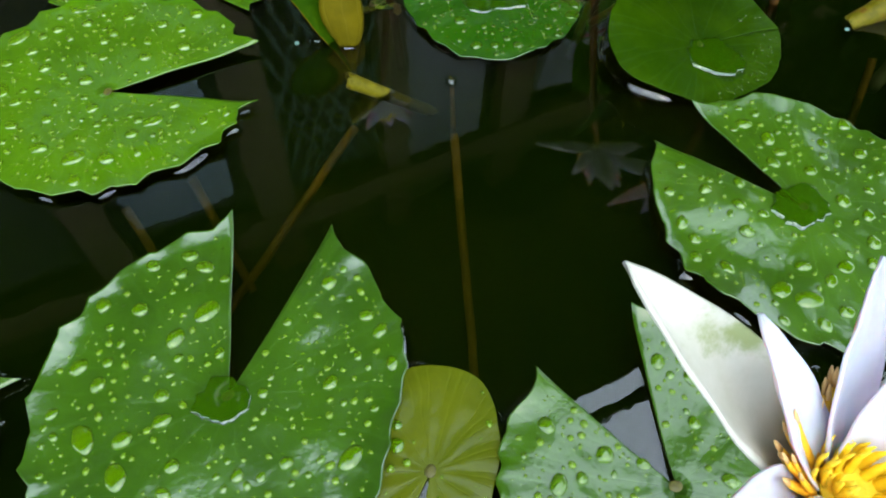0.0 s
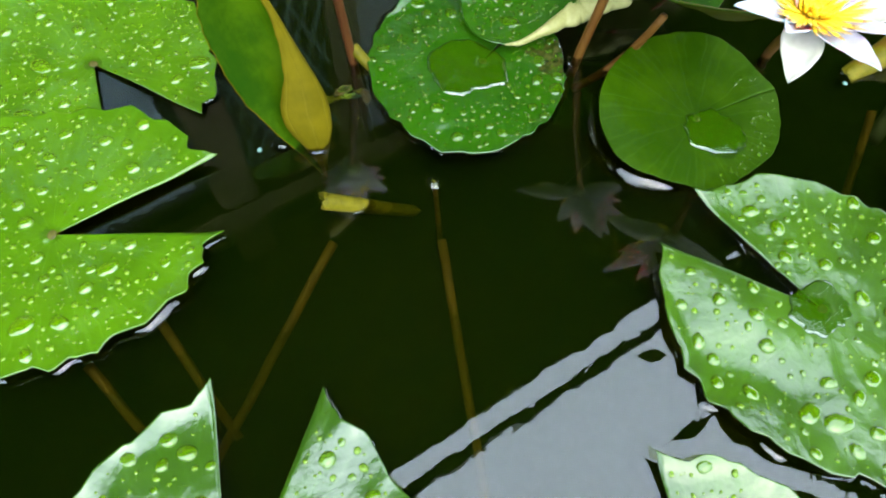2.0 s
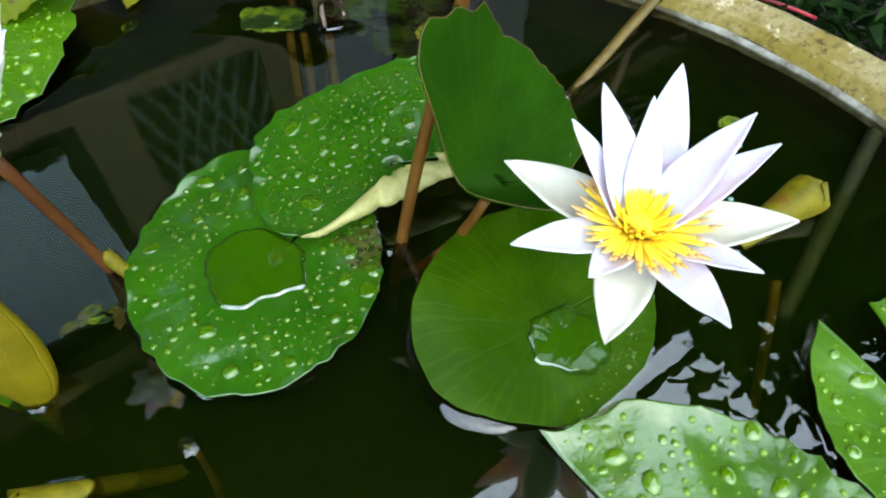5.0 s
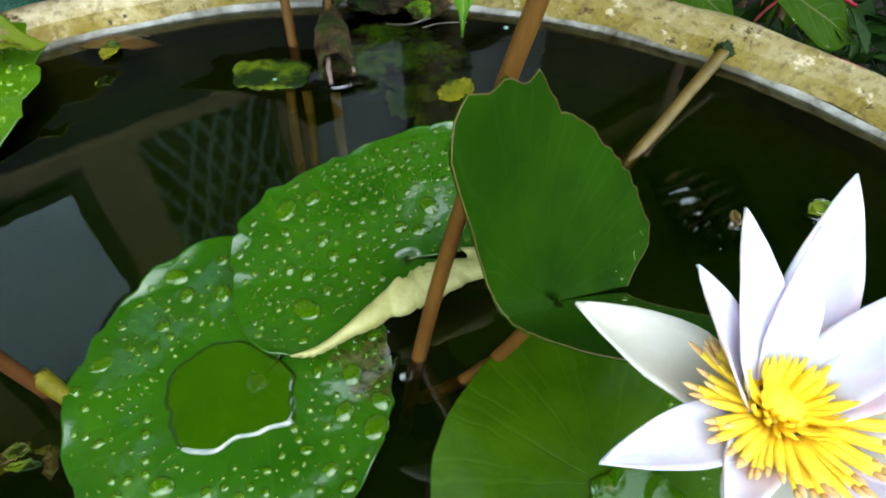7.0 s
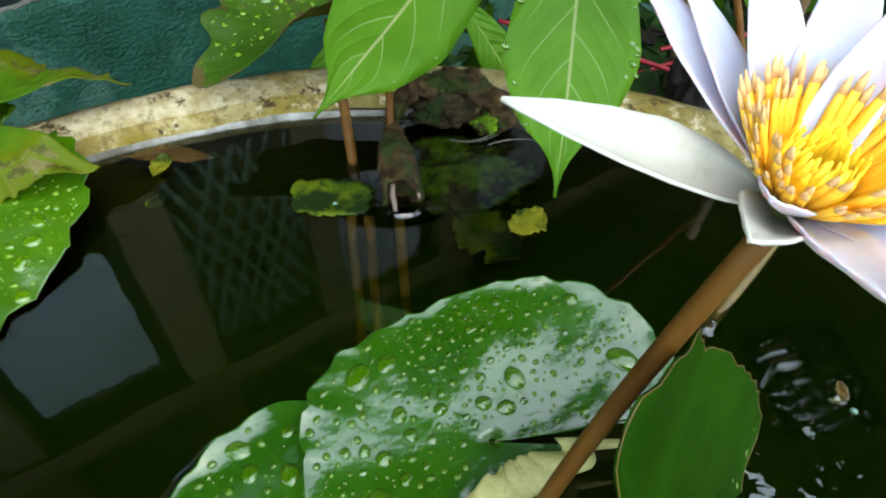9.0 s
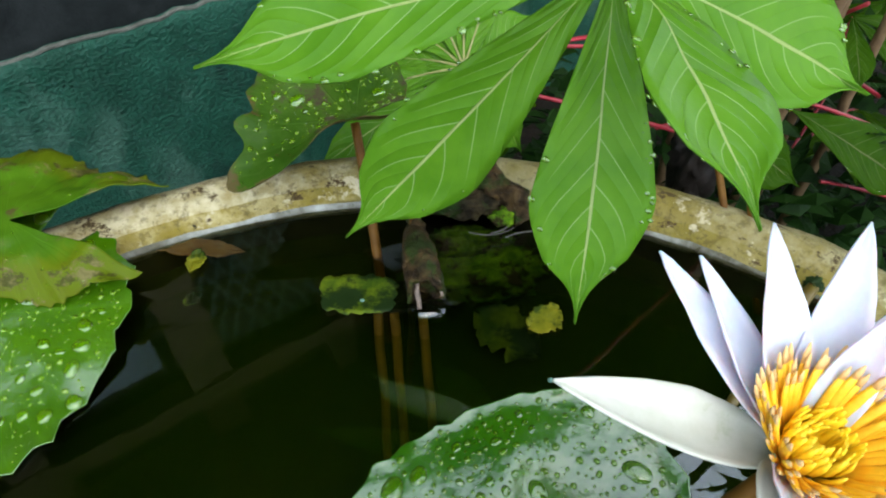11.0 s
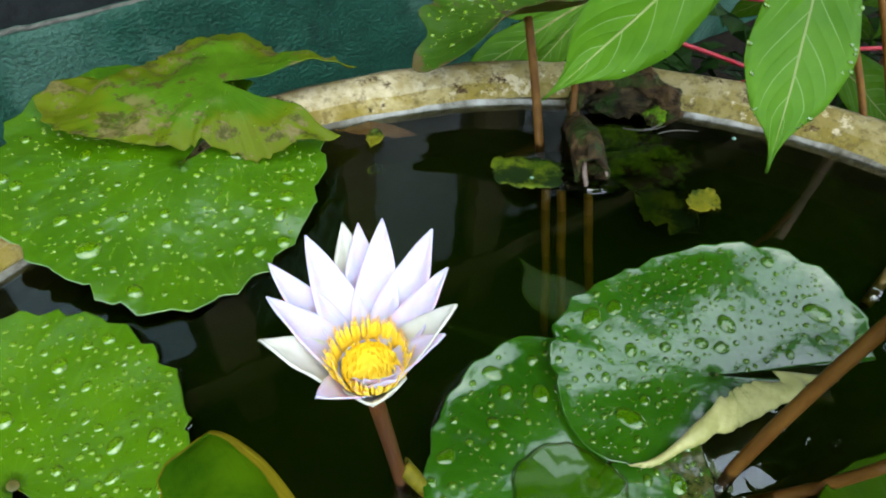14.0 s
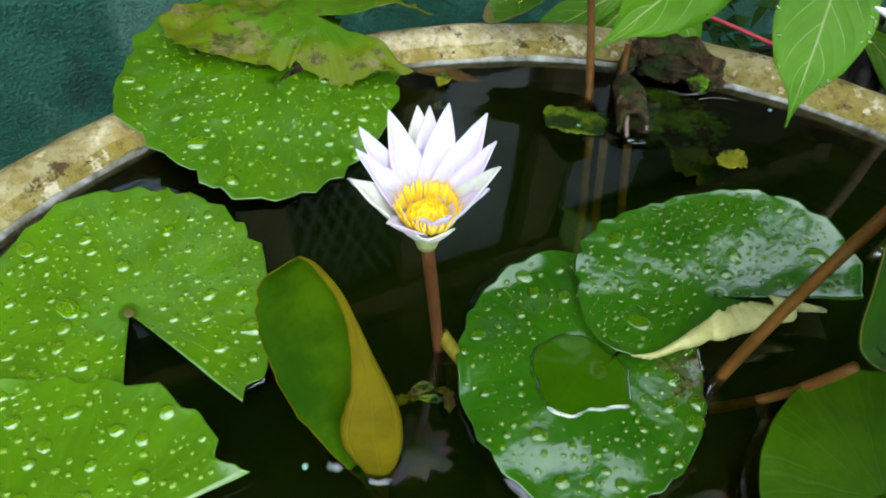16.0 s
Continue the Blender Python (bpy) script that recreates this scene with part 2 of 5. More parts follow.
UNDER_CREAM = plain("lily_underside_cream", (0.25, 0.25, 0.070), (0.37, 0.355, 0.135), 90, 0.5, 0.6, 0.0012, c=(0.17, 0.19, 0.045), c_scale=35, c_at=0.58)
PETAL = plain("petal_white", (0.52, 0.48, 0.565), (0.59, 0.55, 0.63), 140, 0.6, 0.2, 0.0004, stretch=(1, 1, 0.3), Subsurface_Weight=0.35, Subsurface_Scale=0.006, Specular_IOR_Level=0.2)
PETAL_LILAC = plain("petal_lilac", (0.52, 0.425, 0.55), (0.58, 0.485, 0.61), 140, 0.6, 0.2, 0.0004, stretch=(1, 1, 0.3), Subsurface_Weight=0.35, Subsurface_Scale=0.006, Specular_IOR_Level=0.2)
STEM_RED = plain("stem_red_brown", (0.055, 0.019, 0.005), (0.090, 0.034, 0.008), 90, 0.5, 0.3, 0.0006, (1, 1, 0.25), Specular_IOR_Level=0.14)
RECEPTACLE = plain("receptacle_green", (0.16, 0.20, 0.05), (0.30, 0.33, 0.14), 120, 0.5, 0.3, 0.0005)
SEPAL = plain("sepal_cream", (0.48, 0.48, 0.39), (0.56, 0.55, 0.48), 90, 0.5, 0.2, 0.0004, c=(0.26, 0.31, 0.13), c_scale=30, c_at=0.66)
STAMEN = plain("stamen_orange", (0.84, 0.42, 0.010), (0.90, 0.56, 0.03), 300, 0.55, 0.3, 0.0004)
STAMEN_YELLOW = plain("stamen_yellow", (0.86, 0.58, 0.020), (0.92, 0.70, 0.06), 300, 0.55, 0.3, 0.0004)
STAMEN_TIP = plain("stamen_tip", (0.66, 0.40, 0.14), (0.72, 0.46, 0.20), 300, 0.55, 0.3, 0.0004)
DISC = plain("flower_gold", (0.86, 0.57, 0.010), (0.94, 0.72, 0.04), 400, 0.5, 0.5, 0.0006)
GREY_STALK = plain("grey_stalk", (0.055, 0.06, 0.045), (0.085, 0.09, 0.07), 60, 0.6, 0.4)
STEM = plain("stem_brown", (0.080, 0.033, 0.005), (0.125, 0.058, 0.009), 90, 0.5, 0.3, 0.0006, (1, 1, 0.25), Specular_IOR_Level=0.14)
STEM_OLIVE = plain("stem_olive", (0.072, 0.048, 0.006), (0.118, 0.082, 0.011), 90, 0.45, 0.3, 0.0006)
STEM_SUNK = plain("stem_sunken", (0.16, 0.080, 0.004), (0.22, 0.112, 0.007), 60, 0.7, 0.4, 0.001)
HUB_BROWN = plain("stalk_mark_brown", (0.060, 0.052, 0.008), (0.105, 0.105, 0.012), 300, 0.5, 0.4, 0.0005)
CONCRETE = rim_material("tub_rim", (0.34, 0.27, 0.115), (0.60, 0.53, 0.34), (0.27, 0.195, 0.035), 0.50, 0.62)
TUB_SUNK = plain("tub_inside", (0.03, 0.03, 0.012), (0.054, 0.048, 0.018), 40, 0.8, 0.5, 0.002)
ALGAE = rim_material("rim_algae", (0.24, 0.185, 0.050), (0.48, 0.40, 0.19), (0.22, 0.165, 0.016), 0.47, 0.6)
# crust lightened in colour to stand for the wet glint along the waterline
CRUST_GLINT = plain("waterline_crust_glint", (0.11, 0.105, 0.07), (0.34, 0.34, 0.30), 45, 0.3, 0.6, 0.002, c=(0.060, 0.052, 0.022), c_scale=12, c_at=0.51)
WALL = wall_material()
WALL_DARK = plain("black_plaster", (0.008, 0.010, 0.010), (0.018, 0.021, 0.021), 30, 0.7, 0.7, 0.004, c=(0.055, 0.068, 0.066), c_scale=6, c_at=0.66, Specular_IOR_Level=0.15)
LEDGE = plain("plaster_edge", (0.06, 0.06, 0.048), (0.144, 0.144, 0.12), 60, 0.8, 1.0, 0.004)
SOIL = plain("soil", (0.006, 0.0045, 0.003), (0.016, 0.011, 0.007), 35, 0.9, 1.0, 0.01, c=(0.025, 0.018, 0.008), c_scale=60, c_at=0.62, Specular_IOR_Level=0.15)
BARK = plain("old_wood", (0.008, 0.006, 0.003), (0.058, 0.042, 0.018), 110, 0.45, 1.0, 0.004, c=(0.014, 0.032, 0.004), c_scale=60, c_at=0.55, Specular_IOR_Level=0.12)
LOG_BARK = plain("rotten_bark", (0.012, 0.007, 0.003), (0.095, 0.058, 0.023), 130, 0.4, 1.0, 0.004, c=(0.024, 0.040, 0.006), c_scale=55, c_at=0.54, Specular_IOR_Level=0.14)
SPLIT_WOOD = plain("split_wood", (0.085, 0.058, 0.042), (0.19, 0.14, 0.11), 160, 0.4, 0.6, 0.001, (1, 1, 0.3), Specular_IOR_Level=0.4)
ROOT_PALE = plain("pale_root", (0.10, 0.095, 0.07), (0.18, 0.17, 0.13), 200, 0.5, 0.3, 0.0005)
BARK_DARK = plain("hollow_wood", (0.0072, 0.0048, 0.0036), (0.018, 0.012, 0.009), 80, 0.6, 0.5)
MOSS_WET = plain("sunken_moss", (0.045, 0.120, 0.003), (0.160, 0.280, 0.010), 130, 0.8, 1.0, 0.003, c=(0.03, 0.022, 0.008), c_scale=50, c_at=0.52, Specular_IOR_Level=0.1)
MOSS = plain("moss", (0.012, 0.033, 0.0036), (0.036, 0.078, 0.0072), 160, 0.8, 1.0, 0.003, Specular_IOR_Level=0.1)
DEAD_LEAF = plain("sunken_leaf", (0.022, 0.052, 0.002), (0.100, 0.135, 0.003), 75, 0.6, 0.4, c=(0.008, 0.020, 0.002), c_scale=48, c_at=0.48, Specular_IOR_Level=0.15)
YELLOW_LEAF = plain("yellow_leaf", (0.10, 0.11, 0.004), (0.20, 0.18, 0.008), 70, 0.6, 0.4, c=(0.025, 0.045, 0.003), c_scale=60, c_at=0.52, Specular_IOR_Level=0.15)
RUST_LEAF = plain("rust_leaf", (0.18, 0.072, 0.024), (0.27, 0.144, 0.06), 60, 0.5, 0.4)
RED_STALK = plain("red_stalk", (0.252, 0.0072, 0.018), (0.33, 0.024, 0.036), 90, 0.4, 0.2)
TWIG = plain("cassava_stem", (0.096, 0.051, 0.021), (0.156, 0.096, 0.042), 70, 0.7, 0.6)
TIMBER = plain("house_timber", (0.130, 0.100, 0.044), (0.195, 0.148, 0.070), 6, 0.7, 0.3, 0.004)
HOUSE = plain("house_wall", (0.036, 0.046, 0.030), (0.058, 0.070, 0.046), 4, 0.8, 0.3, 0.004)
ROOF = plain("roof_sheet", (0.020, 0.046, 0.029), (0.032, 0.064, 0.042), 5, 0.6, 0.3, 0.004)
LATTICE = plain("lattice_green", (0.085, 0.155, 0.105), (0.125, 0.205, 0.145), 5, 0.6, 0.3, 0.004)
CURTAIN = plain("window_white", (0.36, 0.48, 0.50), (0.46, 0.58, 0.60), 3, 0.6, 0.2, 0.002)
WATER = clear_material("pond_water", (0.80, 0.84, 0.62), 1.88, 0.0, 0.045, 34.0)
MURK = clear_material("murky_water", (0.86, 0.88, 0.66), 1.0, milk=(0.034, 0.076, 0.005), milk_part=0.115)
WEED_SHADED = plain("weed_shaded_green", (0.004, 0.014, 0.002), (0.014, 0.040, 0.005), 30, 0.6, 0.3, 0.002, Specular_IOR_Level=0.08)
# milk paints the green light that clear drops gather from the leaf
DROP = clear_material("water_drop", (0.97, 1.0, 0.78), 1.9, 0.0, milk=(0.105, 0.225, 0.002), milk_part=0.70)
DROP_LIME = clear_material("water_drop_on_lime", (0.97, 1.0, 0.78), 2.1, 0.0, milk=(0.130, 0.270, 0.002), milk_part=0.68)
DROP_DEEP = clear_material("water_drop_on_dark_leaf", (0.97, 1.0, 0.78), 1.8, 0.0, milk=(0.058, 0.150, 0.002), milk_part=0.68)
MIST = clear_material("fine_water_drop", (0.90, 0.98, 0.55), 1.55, 0.02, milk=(0.195, 0.360, 0.010), milk_part=0.52)
MIST_DEEP = clear_material("fine_drop_on_dark_leaf", (0.90, 0.98, 0.55), 1.55, 0.02, milk=(0.088, 0.200, 0.006), milk_part=0.55)
POOL = clear_material("leaf_puddle", (0.97, 1.0, 0.85), 1.5, 0.0, milk=(0.036, 0.105, 0.001), milk_part=0.55)
POOL_EDGE = clear_material("puddle_edge", (0.97, 1.0, 0.85), 2.4, 0.0, milk=(0.036, 0.105, 0.001), milk_part=0.30)
PANE_DIM = plain("window_grey", (0.28, 0.31, 0.30), (0.36, 0.39, 0.38), 3, 0.6, 0.2, 0.002)
BUBBLE = plain("pale_speck", (0.12, 0.24, 0.20), (0.18, 0.32, 0.27), 300, 0.4, 0.2)


# ---- building helpers ----
def empty(name, at=(0, 0, 0)):
    ob = new(name)
    ob.empty_display_size = 0.02
    ob.matrix_basis = Matrix.Translation(at)
    return ob


def part(name, bm, material, parent=None, label="", smooth=True):
    """One bmesh, in world places, as one mesh object under a thing or under a part."""
    me = bpy.data.meshes.new(name)
    bm.to_mesh(me)
    bm.free()
    for p in me.polygons:
        p.use_smooth = smooth
    for mt in material if isinstance(material, (list, tuple)) else (material,):
        me.materials.append(mt)
    ob = new(name, me)
    if parent is not None:
        ob.parent = parent
        if parent.parent is None:
            ob.matrix_parent_inverse = parent.matrix_basis.inverted()
    if label:
        ob["label"] = label
    return ob


def tube(bm, path, radii, sides=12, caps=True):
    """A round rod along a path of points, with a radius at each."""
    path = [Vector(p) for p in path]
    rings = []
    for i, p in enumerate(path):
        way = (path[min(i + 1, len(path) - 1)] - path[max(i - 1, 0)]).normalized()
        side = way.cross(Vector((0.13, 0.31, 0.94)) if abs(way.z) < 0.9 else Vector((1, 0.1, 0))).normalized()
        up = side.cross(way)
        rings.append([bm.verts.new(p + radii[i] * (math.cos(a) * side + math.sin(a) * up)) for a in [k * math.tau / sides for k in range(sides)]])
    for a, b in zip(rings, rings[1:]):
        for k in range(sides):
            bm.faces.new((a[k], a[(k + 1) % sides], b[(k + 1) % sides], b[k]))
    if caps:
        bm.faces.new(rings[0][::-1])
        bm.faces.new(rings[-1])
    return rings


def bend(a, b, sag=(0, 0, 0), n=12, wobble=0.0, seed=0):
    """A bowed path from a to b."""
    a, b, s = Vector(a), Vector(b), Vector(sag)
    out = []
    for i in range(n + 1):
        k = i / n
        p = a.lerp(b, k) + s * 4 * k * (1 - k)
        if wobble:
            p += wobble * Vector(noise.noise_vector(p * 30 + Vector((seed, 0, 0))))
        out.append(p)
    return out


def rod(name, path, r0, r1, material, parent=None, label="", sides=12):
    bm = bmesh.new()
    n = len(path) - 1
    tube(bm, path, [r0 + (r1 - r0) * i / n for i in range(n + 1)], sides)
    return part(name, bm, material, parent, label)


def box(bm, lo, hi, m=Matrix()):
    v = [bm.verts.new(m @ Vector((x, y, z))) for x in (lo[0], hi[0]) for y in (lo[1], hi[1]) for z in (lo[2], hi[2])]
    for f in ((0, 1, 3, 2), (4, 6, 7, 5), (0, 4, 5, 1), (2, 3, 7, 6), (0, 2, 6, 4), (1, 5, 7, 3)):
        bm.faces.new([v[i] for i in f])


def dome(bm, at, normal, r, height, stretch=1.0, turn=0.0, sides=12, rings=4, sink=0.0002):
    """A drop of water lying on a surface."""
    n = Vector(normal).normalized()
    e = n.cross(Vector((0.3, 0.8, 0.1))).normalized()
    f = n.cross(e)
    at = Vector(at) - n * sink
    ca, sa = math.cos(turn), math.sin(turn)
    prev = None
    for j in range(rings):
        q = j / rings * math.pi / 2
        rr, hh = math.cos(q) ** 0.8, math.sin(q)
        ring = []
        for k in range(sides):
            a = k * math.tau / sides
            u, v = r * rr * stretch * math.cos(a), r * rr * math.sin(a)
            ring.append(bm.verts.new(at + e * (u * ca - v * sa) + f * (u * sa + v * ca) + n * (height * hh)))
        if prev:
            for k in range(sides):
                bm.faces.new((prev[k], prev[(k + 1) % sides], ring[(k + 1) % sides], ring[k]))
        else:
            bm.faces.new(ring[::-1])
        prev = ring
    top = bm.verts.new(at + n * height)
    for k in range(sides):
        bm.faces.new((prev[k], prev[(k + 1) % sides], top))


def spline(knots, x):
    """A smooth curve through (x, y) knots in rising x."""
    if x <= knots[0][0]:
        return knots[0][1]
    for i in range(len(knots) - 1):
        (x0, y0), (x1, y1) = knots[i], knots[i + 1]
        if x <= x1:
            k = (x - x0) / (x1 - x0)
            m0 = (y1 - knots[i - 1][1]) / (x1 - knots[i - 1][0]) * (x1 - x0) if i else y1 - y0
            m1 = (knots[i + 2][1] - y0) / (knots[i + 2][0] - x0) * (x1 - x0) if i + 2 < len(knots) else y1 - y0
            return (2 * k**3 - 3 * k**2 + 1) * y0 + (k**3 - 2 * k**2 + k) * m0 + (3 * k**2 - 2 * k**3) * y1 + (k**3 - k**2) * m1
    return knots[-1][1]


def lily_pad(label, centre, knots, material, under, teeth=0.0, tooth_count=44, z0=0.004, tilt=(0, 0), cup=0.0, wave=0.0, lift=0.0, spike=0.0,
             drops=(0, 0, 0), drop_side=None, puddle=0.0, puddle_at=(0, 0), curl=None, frame_of=None, meniscus=True, seed=1, group="floating lily pads", shape=None, hem=None):
    """A lily pad: a blade round its stalk from one lobe's tip to the other's, with drops of water lying on it.
    knots: degrees and millimetres; drops: large, middle and fine; curl: (from, to, depth) where the edge rolls up."""
    rnd = random.Random(seed)
    c = Vector((*centre, 0))
    a0, a1 = knots[0][0], knots[-1][0]
    mean = sum(k[1] for k in knots) / len(knots) / 1000
    jag = [rnd.uniform(0.05, 1.75) for _ in range(tooth_count + 2)]

    def edge(a):
        r = spline(knots, a) / 1000
        if teeth and not (curl and curl[0] < a < curl[1]):
            k = (a - a0) / (a1 - a0) * tooth_count
            k = min(tooth_count - 0.001, max(0.0, k + 1.6 * noise.noise(Vector((k * 0.23, seed * 1.7, 0.4)))))
            f = k % 1
            r *= 1 + teeth * jag[int(k)] * (f**1.5 - 0.55 if int(k) % 2 else (1 - f) ** 1.5 - 0.55)
        if spike:
            d = min(a - a0, a1 - a)
            r += spike * math.exp(-d / 3.0)
        return r

    def height(x, y, q):
        z = z0 + tilt[0] * x + tilt[1] * y + cup * q * q
        if wave:
            z += wave * noise.noise(Vector((x * 22 + seed * 3.1, y * 22, 0.3))) * (0.3 + q)
            z += wave * 0.11 * noise.noise(Vector((x * 70 + seed, y * 70, 4.0)))
        if lift:
            z += lift * max(0.0, (q - 0.86) / 0.14) ** 2 * (0.6 + 0.8 * noise.noise(Vector((x * 60, y * 60, seed))))
        if shape:
            z += shape(x, y, q)
        return max(z, 0.0012) if frame_of is None else z

    def spot(a, q):
        r = edge(a) * q
        t = radians(a)
        x, y = r * math.cos(t), r * math.sin(t)
        if curl and curl[0] < a < curl[1]:
            k = min(1.0, (a - curl[0]) / 22, (curl[1] - a) / 7)
            deep = max(0.0008, curl[2] * k * (1 + 0.16 * noise.noise(Vector((a * 0.07, seed, 0))) + 0.04 * noise.noise(Vector((a * 0.30, seed, 2)))))
            start = 1 - deep / edge(a)
            if q > start:
                s = (q - start) * edge(a)
                rad = deep / 3.6
                ph = s / rad
                ro = start * edge(a) + rad * math.sin(ph)
                x, y = ro * math.cos(t), ro * math.sin(t)
                return x, y, height(x, y, start) + 0.5 * rad * (1 - math.cos(ph))
        return x, y, height(x, y, q)

    def world_of(x, y, z):
        return c + Vector((x, y, z)) if frame_of is None else frame_of(x, y, z)

    na, nr = 150 if teeth else 110, 20
    if teeth:
        na = max(na, tooth_count * 4)
    bm = bmesh.new()
    uv = bm.loops.layers.uv.new("polar")
    rows = []
    steps = [0.02 + 0.98 * (j / nr) ** 0.9 for j in range(nr)] + [0.990, 1.0]
    for q in steps:
        rows.append([bm.verts.new(world_of(*spot(a0 + (a1 - a0) * i / na, q))) for i in range(na + 1)])
    for j in range(nr + 1):
        for i in range(na):
            f = bm.faces.new((rows[j][i], rows[j + 1][i], rows[j + 1][i + 1], rows[j][i + 1]))
            for lp, (ii, jj) in zip(f.loops, ((i, j), (i, j + 1), (i + 1, j + 1), (i + 1, j))):
                lp[uv].uv = (ii / na, steps[jj])
    f = bm.faces.new(rows[0])
    if f.normal.z < 0 and frame_of is None:
        f.normal_flip()
    bmesh.ops.recalc_face_normals(bm, faces=[f])
    at = world_of(0, 0, height(0, 0, 0))
    thing = tagged(empty("lily_pad", at), label, "lily pad", group)
    blade = part("blade", bm, [material, under], thing)
    so = blade.modifiers.new("thickness", "SOLIDIFY")
    so.thickness, so.offset, so.material_offset, so.material_offset_rim = 0.0008, -1, 1, 0

    def point_on(a, q):
        x, y, z = spot(a, q)
        p = world_of(x, y, z)
        e = 0.002
        px = world_of(x + e, y, height(x + e, y, q))
        py = world_of(x, y + e, height(x, y + e, q))
        return p, (px - p).cross(py - p).normalized()

    placed = []

    def take(r):
        """A free place on the blade for a drop of radius r, clear of the puddle and the drops that lie there."""
        for _ in range(40):
            a, q = rnd.uniform(a0 + 3, a1 - 3), math.sqrt(rnd.uniform(0.02, 0.90))
            if curl and curl[0] < a < curl[1] and q > 0.5:
                continue
            if drop_side and not drop_side(a, q):
                continue
            x, y, _z = spot(a, q)
            if puddle and math.hypot(x - puddle_at[0], y - puddle_at[1]) < puddle * 1.25 + r:
                continue
            if any((x - u) ** 2 + (y - v) ** 2 < (1.25 * (r + s)) ** 2 for u, v, s in placed):
                continue
            placed.append((x, y, r))
            return point_on(a, q)
        return None

    for k in range(drops[0]):
        r = 0.0016 + 0.0029 * rnd.random() ** 1.7
        broad = k < 4 and drops[0] > 20
        if broad:
            r = rnd.uniform(0.0038, 0.0058)
        found = take(r)
        if found:
            bm = bmesh.new()
            dome(bm, *found, r, r * (0.34 if broad else rnd.uniform(0.46, 0.6)), rnd.uniform(1.2, 1.6) if broad else rnd.uniform(1.0, 1.35), rnd.uniform(0, 3), 24, 7)
            for v in bm.verts:
                v.co += 0.16 * r * Vector(noise.noise_vector(v.co * (0.9 / r))) * Vector((1, 1, 0.3))
            part("droplet", bm, DROP_LIME if material is PAD_LIME else DROP_DEEP if material in (PAD_WORN, PAD_DEEP, PAD_DRY) else DROP, thing)
    if drops[1] + drops[2]:
        bm = bmesh.new()
        for k in range(drops[1] + drops[2]):
            r = 0.0008 + 0.0014 * rnd.random() ** 1.8 if k < drops[1] else 0.00032 + 0.0007 * rnd.random() ** 2
            found = take(r)
            if found:
                dome(bm, *found, r, r * rnd.uniform(0.6, 0.8), rnd.uniform(1.0, 1.3), rnd.uniform(0, 3), 12 if k < drops[1] else 8, 3)
        tagged(part("rain_beading", bm, MIST_DEEP if material in (PAD_WORN, PAD_DEEP, PAD_DRY) else MIST, thing, "many fine clear water droplets"), kind="stuff")
    if frame_of is None and meniscus:
        bm = bmesh.new()
        dome(bm, at + Vector((0, 0, 0.0003)), (0, 0, 1), 0.0027, 0.0006, 1.25, seed, 18, 4)
        part("stalk_mark", bm, HUB_BROWN, thing, "brown spot where the stalk meets the blade")
    if hem:
        rod("edge", [world_of(*spot(a0 + (a1 - a0) * i / 160, 1.0)) for i in range(161)], 0.00022, 0.00022, hem, thing, "thin brown dried edge", 6)
    if meniscus:
        bm = bmesh.new()
        rings = []
        for d, h in ((-0.0004, 1.0), (0.0005, 0.60), (0.0011, 0.30), (0.0018, 0.12), (0.0028, 0.0)):
            ring = []
            for i in range(na + 1):
                a = a0 + (a1 - a0) * i / na
                x, y, z = spot(a, 1.0)
                k = math.hypot(x, y)
                g = max(0.02, 0.12 + 1.7 * noise.noise(Vector((x * 40, y * 40, seed))))
                f = (k + d * (0.6 + g)) / k
                top = min(max(z - 0.0008, 0.0004), 0.0026)
                ring.append(bm.verts.new(c + Vector((x * f, y * f, 0.0003 + top * h * min(1.0, g)))))
            rings.append(ring)
        for ra, rb in zip(rings, rings[1:]):
            for i in range(na):
                bm.faces.new((ra[i], rb[i], rb[i + 1], ra[i + 1]))
        part("meniscus", bm, WATER, thing, "thin rim of water drawn up round the blade")
    if puddle:
        x, y = puddle_at
        p = world_of(x, y, height(x, y, 0.1))
        bm = bmesh.new()
        pool = []
        for f, h in ((1.0, 0.0), (0.978, 0.42), (0.950, 0.76), (0.915, 0.94), (0.86, 1.0), (0.4, 1.02)):
            ring = []
            for i in range(96):
                a = i * math.tau / 96
                rr = puddle * f * (1 + 0.30 * noise.noise(Vector((math.cos(a), math.sin(a), seed))) + 0.16 * noise.noise(Vector((3 * math.cos(a), 3 * math.sin(a), seed))))
                px, py = x + rr * 1.12 * math.cos(a), y + rr * math.sin(a)
                leaf = world_of(px, py, height(px, py, math.hypot(px, py) / mean))
                flat = max(p.z + 0.0019, leaf.z + 0.0011)
                ring.append(bm.verts.new((leaf.x, leaf.y, leaf.z - 0.0003 + (flat - leaf.z + 0.0003) * min(1.0, h))))
            pool.append(ring)
        for ra, rb in zip(pool[3:], pool[4:]):
            for i in range(96):
                bm.faces.new((ra[i], ra[(i + 1) % 96], rb[(i + 1) % 96], rb[i]))
        bm.faces.new(pool[-1])
        lip = bmesh.new()
        bank = [[lip.verts.new(v.co) for v in ring] for ring in pool[:4]]
        for ra, rb in zip(bank, bank[1:]):
            for i in range(96):
                lip.faces.new((ra[i], ra[(i + 1) % 96], rb[(i + 1) % 96], rb[i]))
        for v in list(bm.verts):
            if not v.link_faces:
                bm.verts.remove(v)
        puddle_water = part("puddle", bm, POOL, thing, "small clear puddle in the blade's middle")
        part("puddle_edge", lip, POOL_EDGE, puddle_water, "bright rounded edge of the puddle")
    return thing


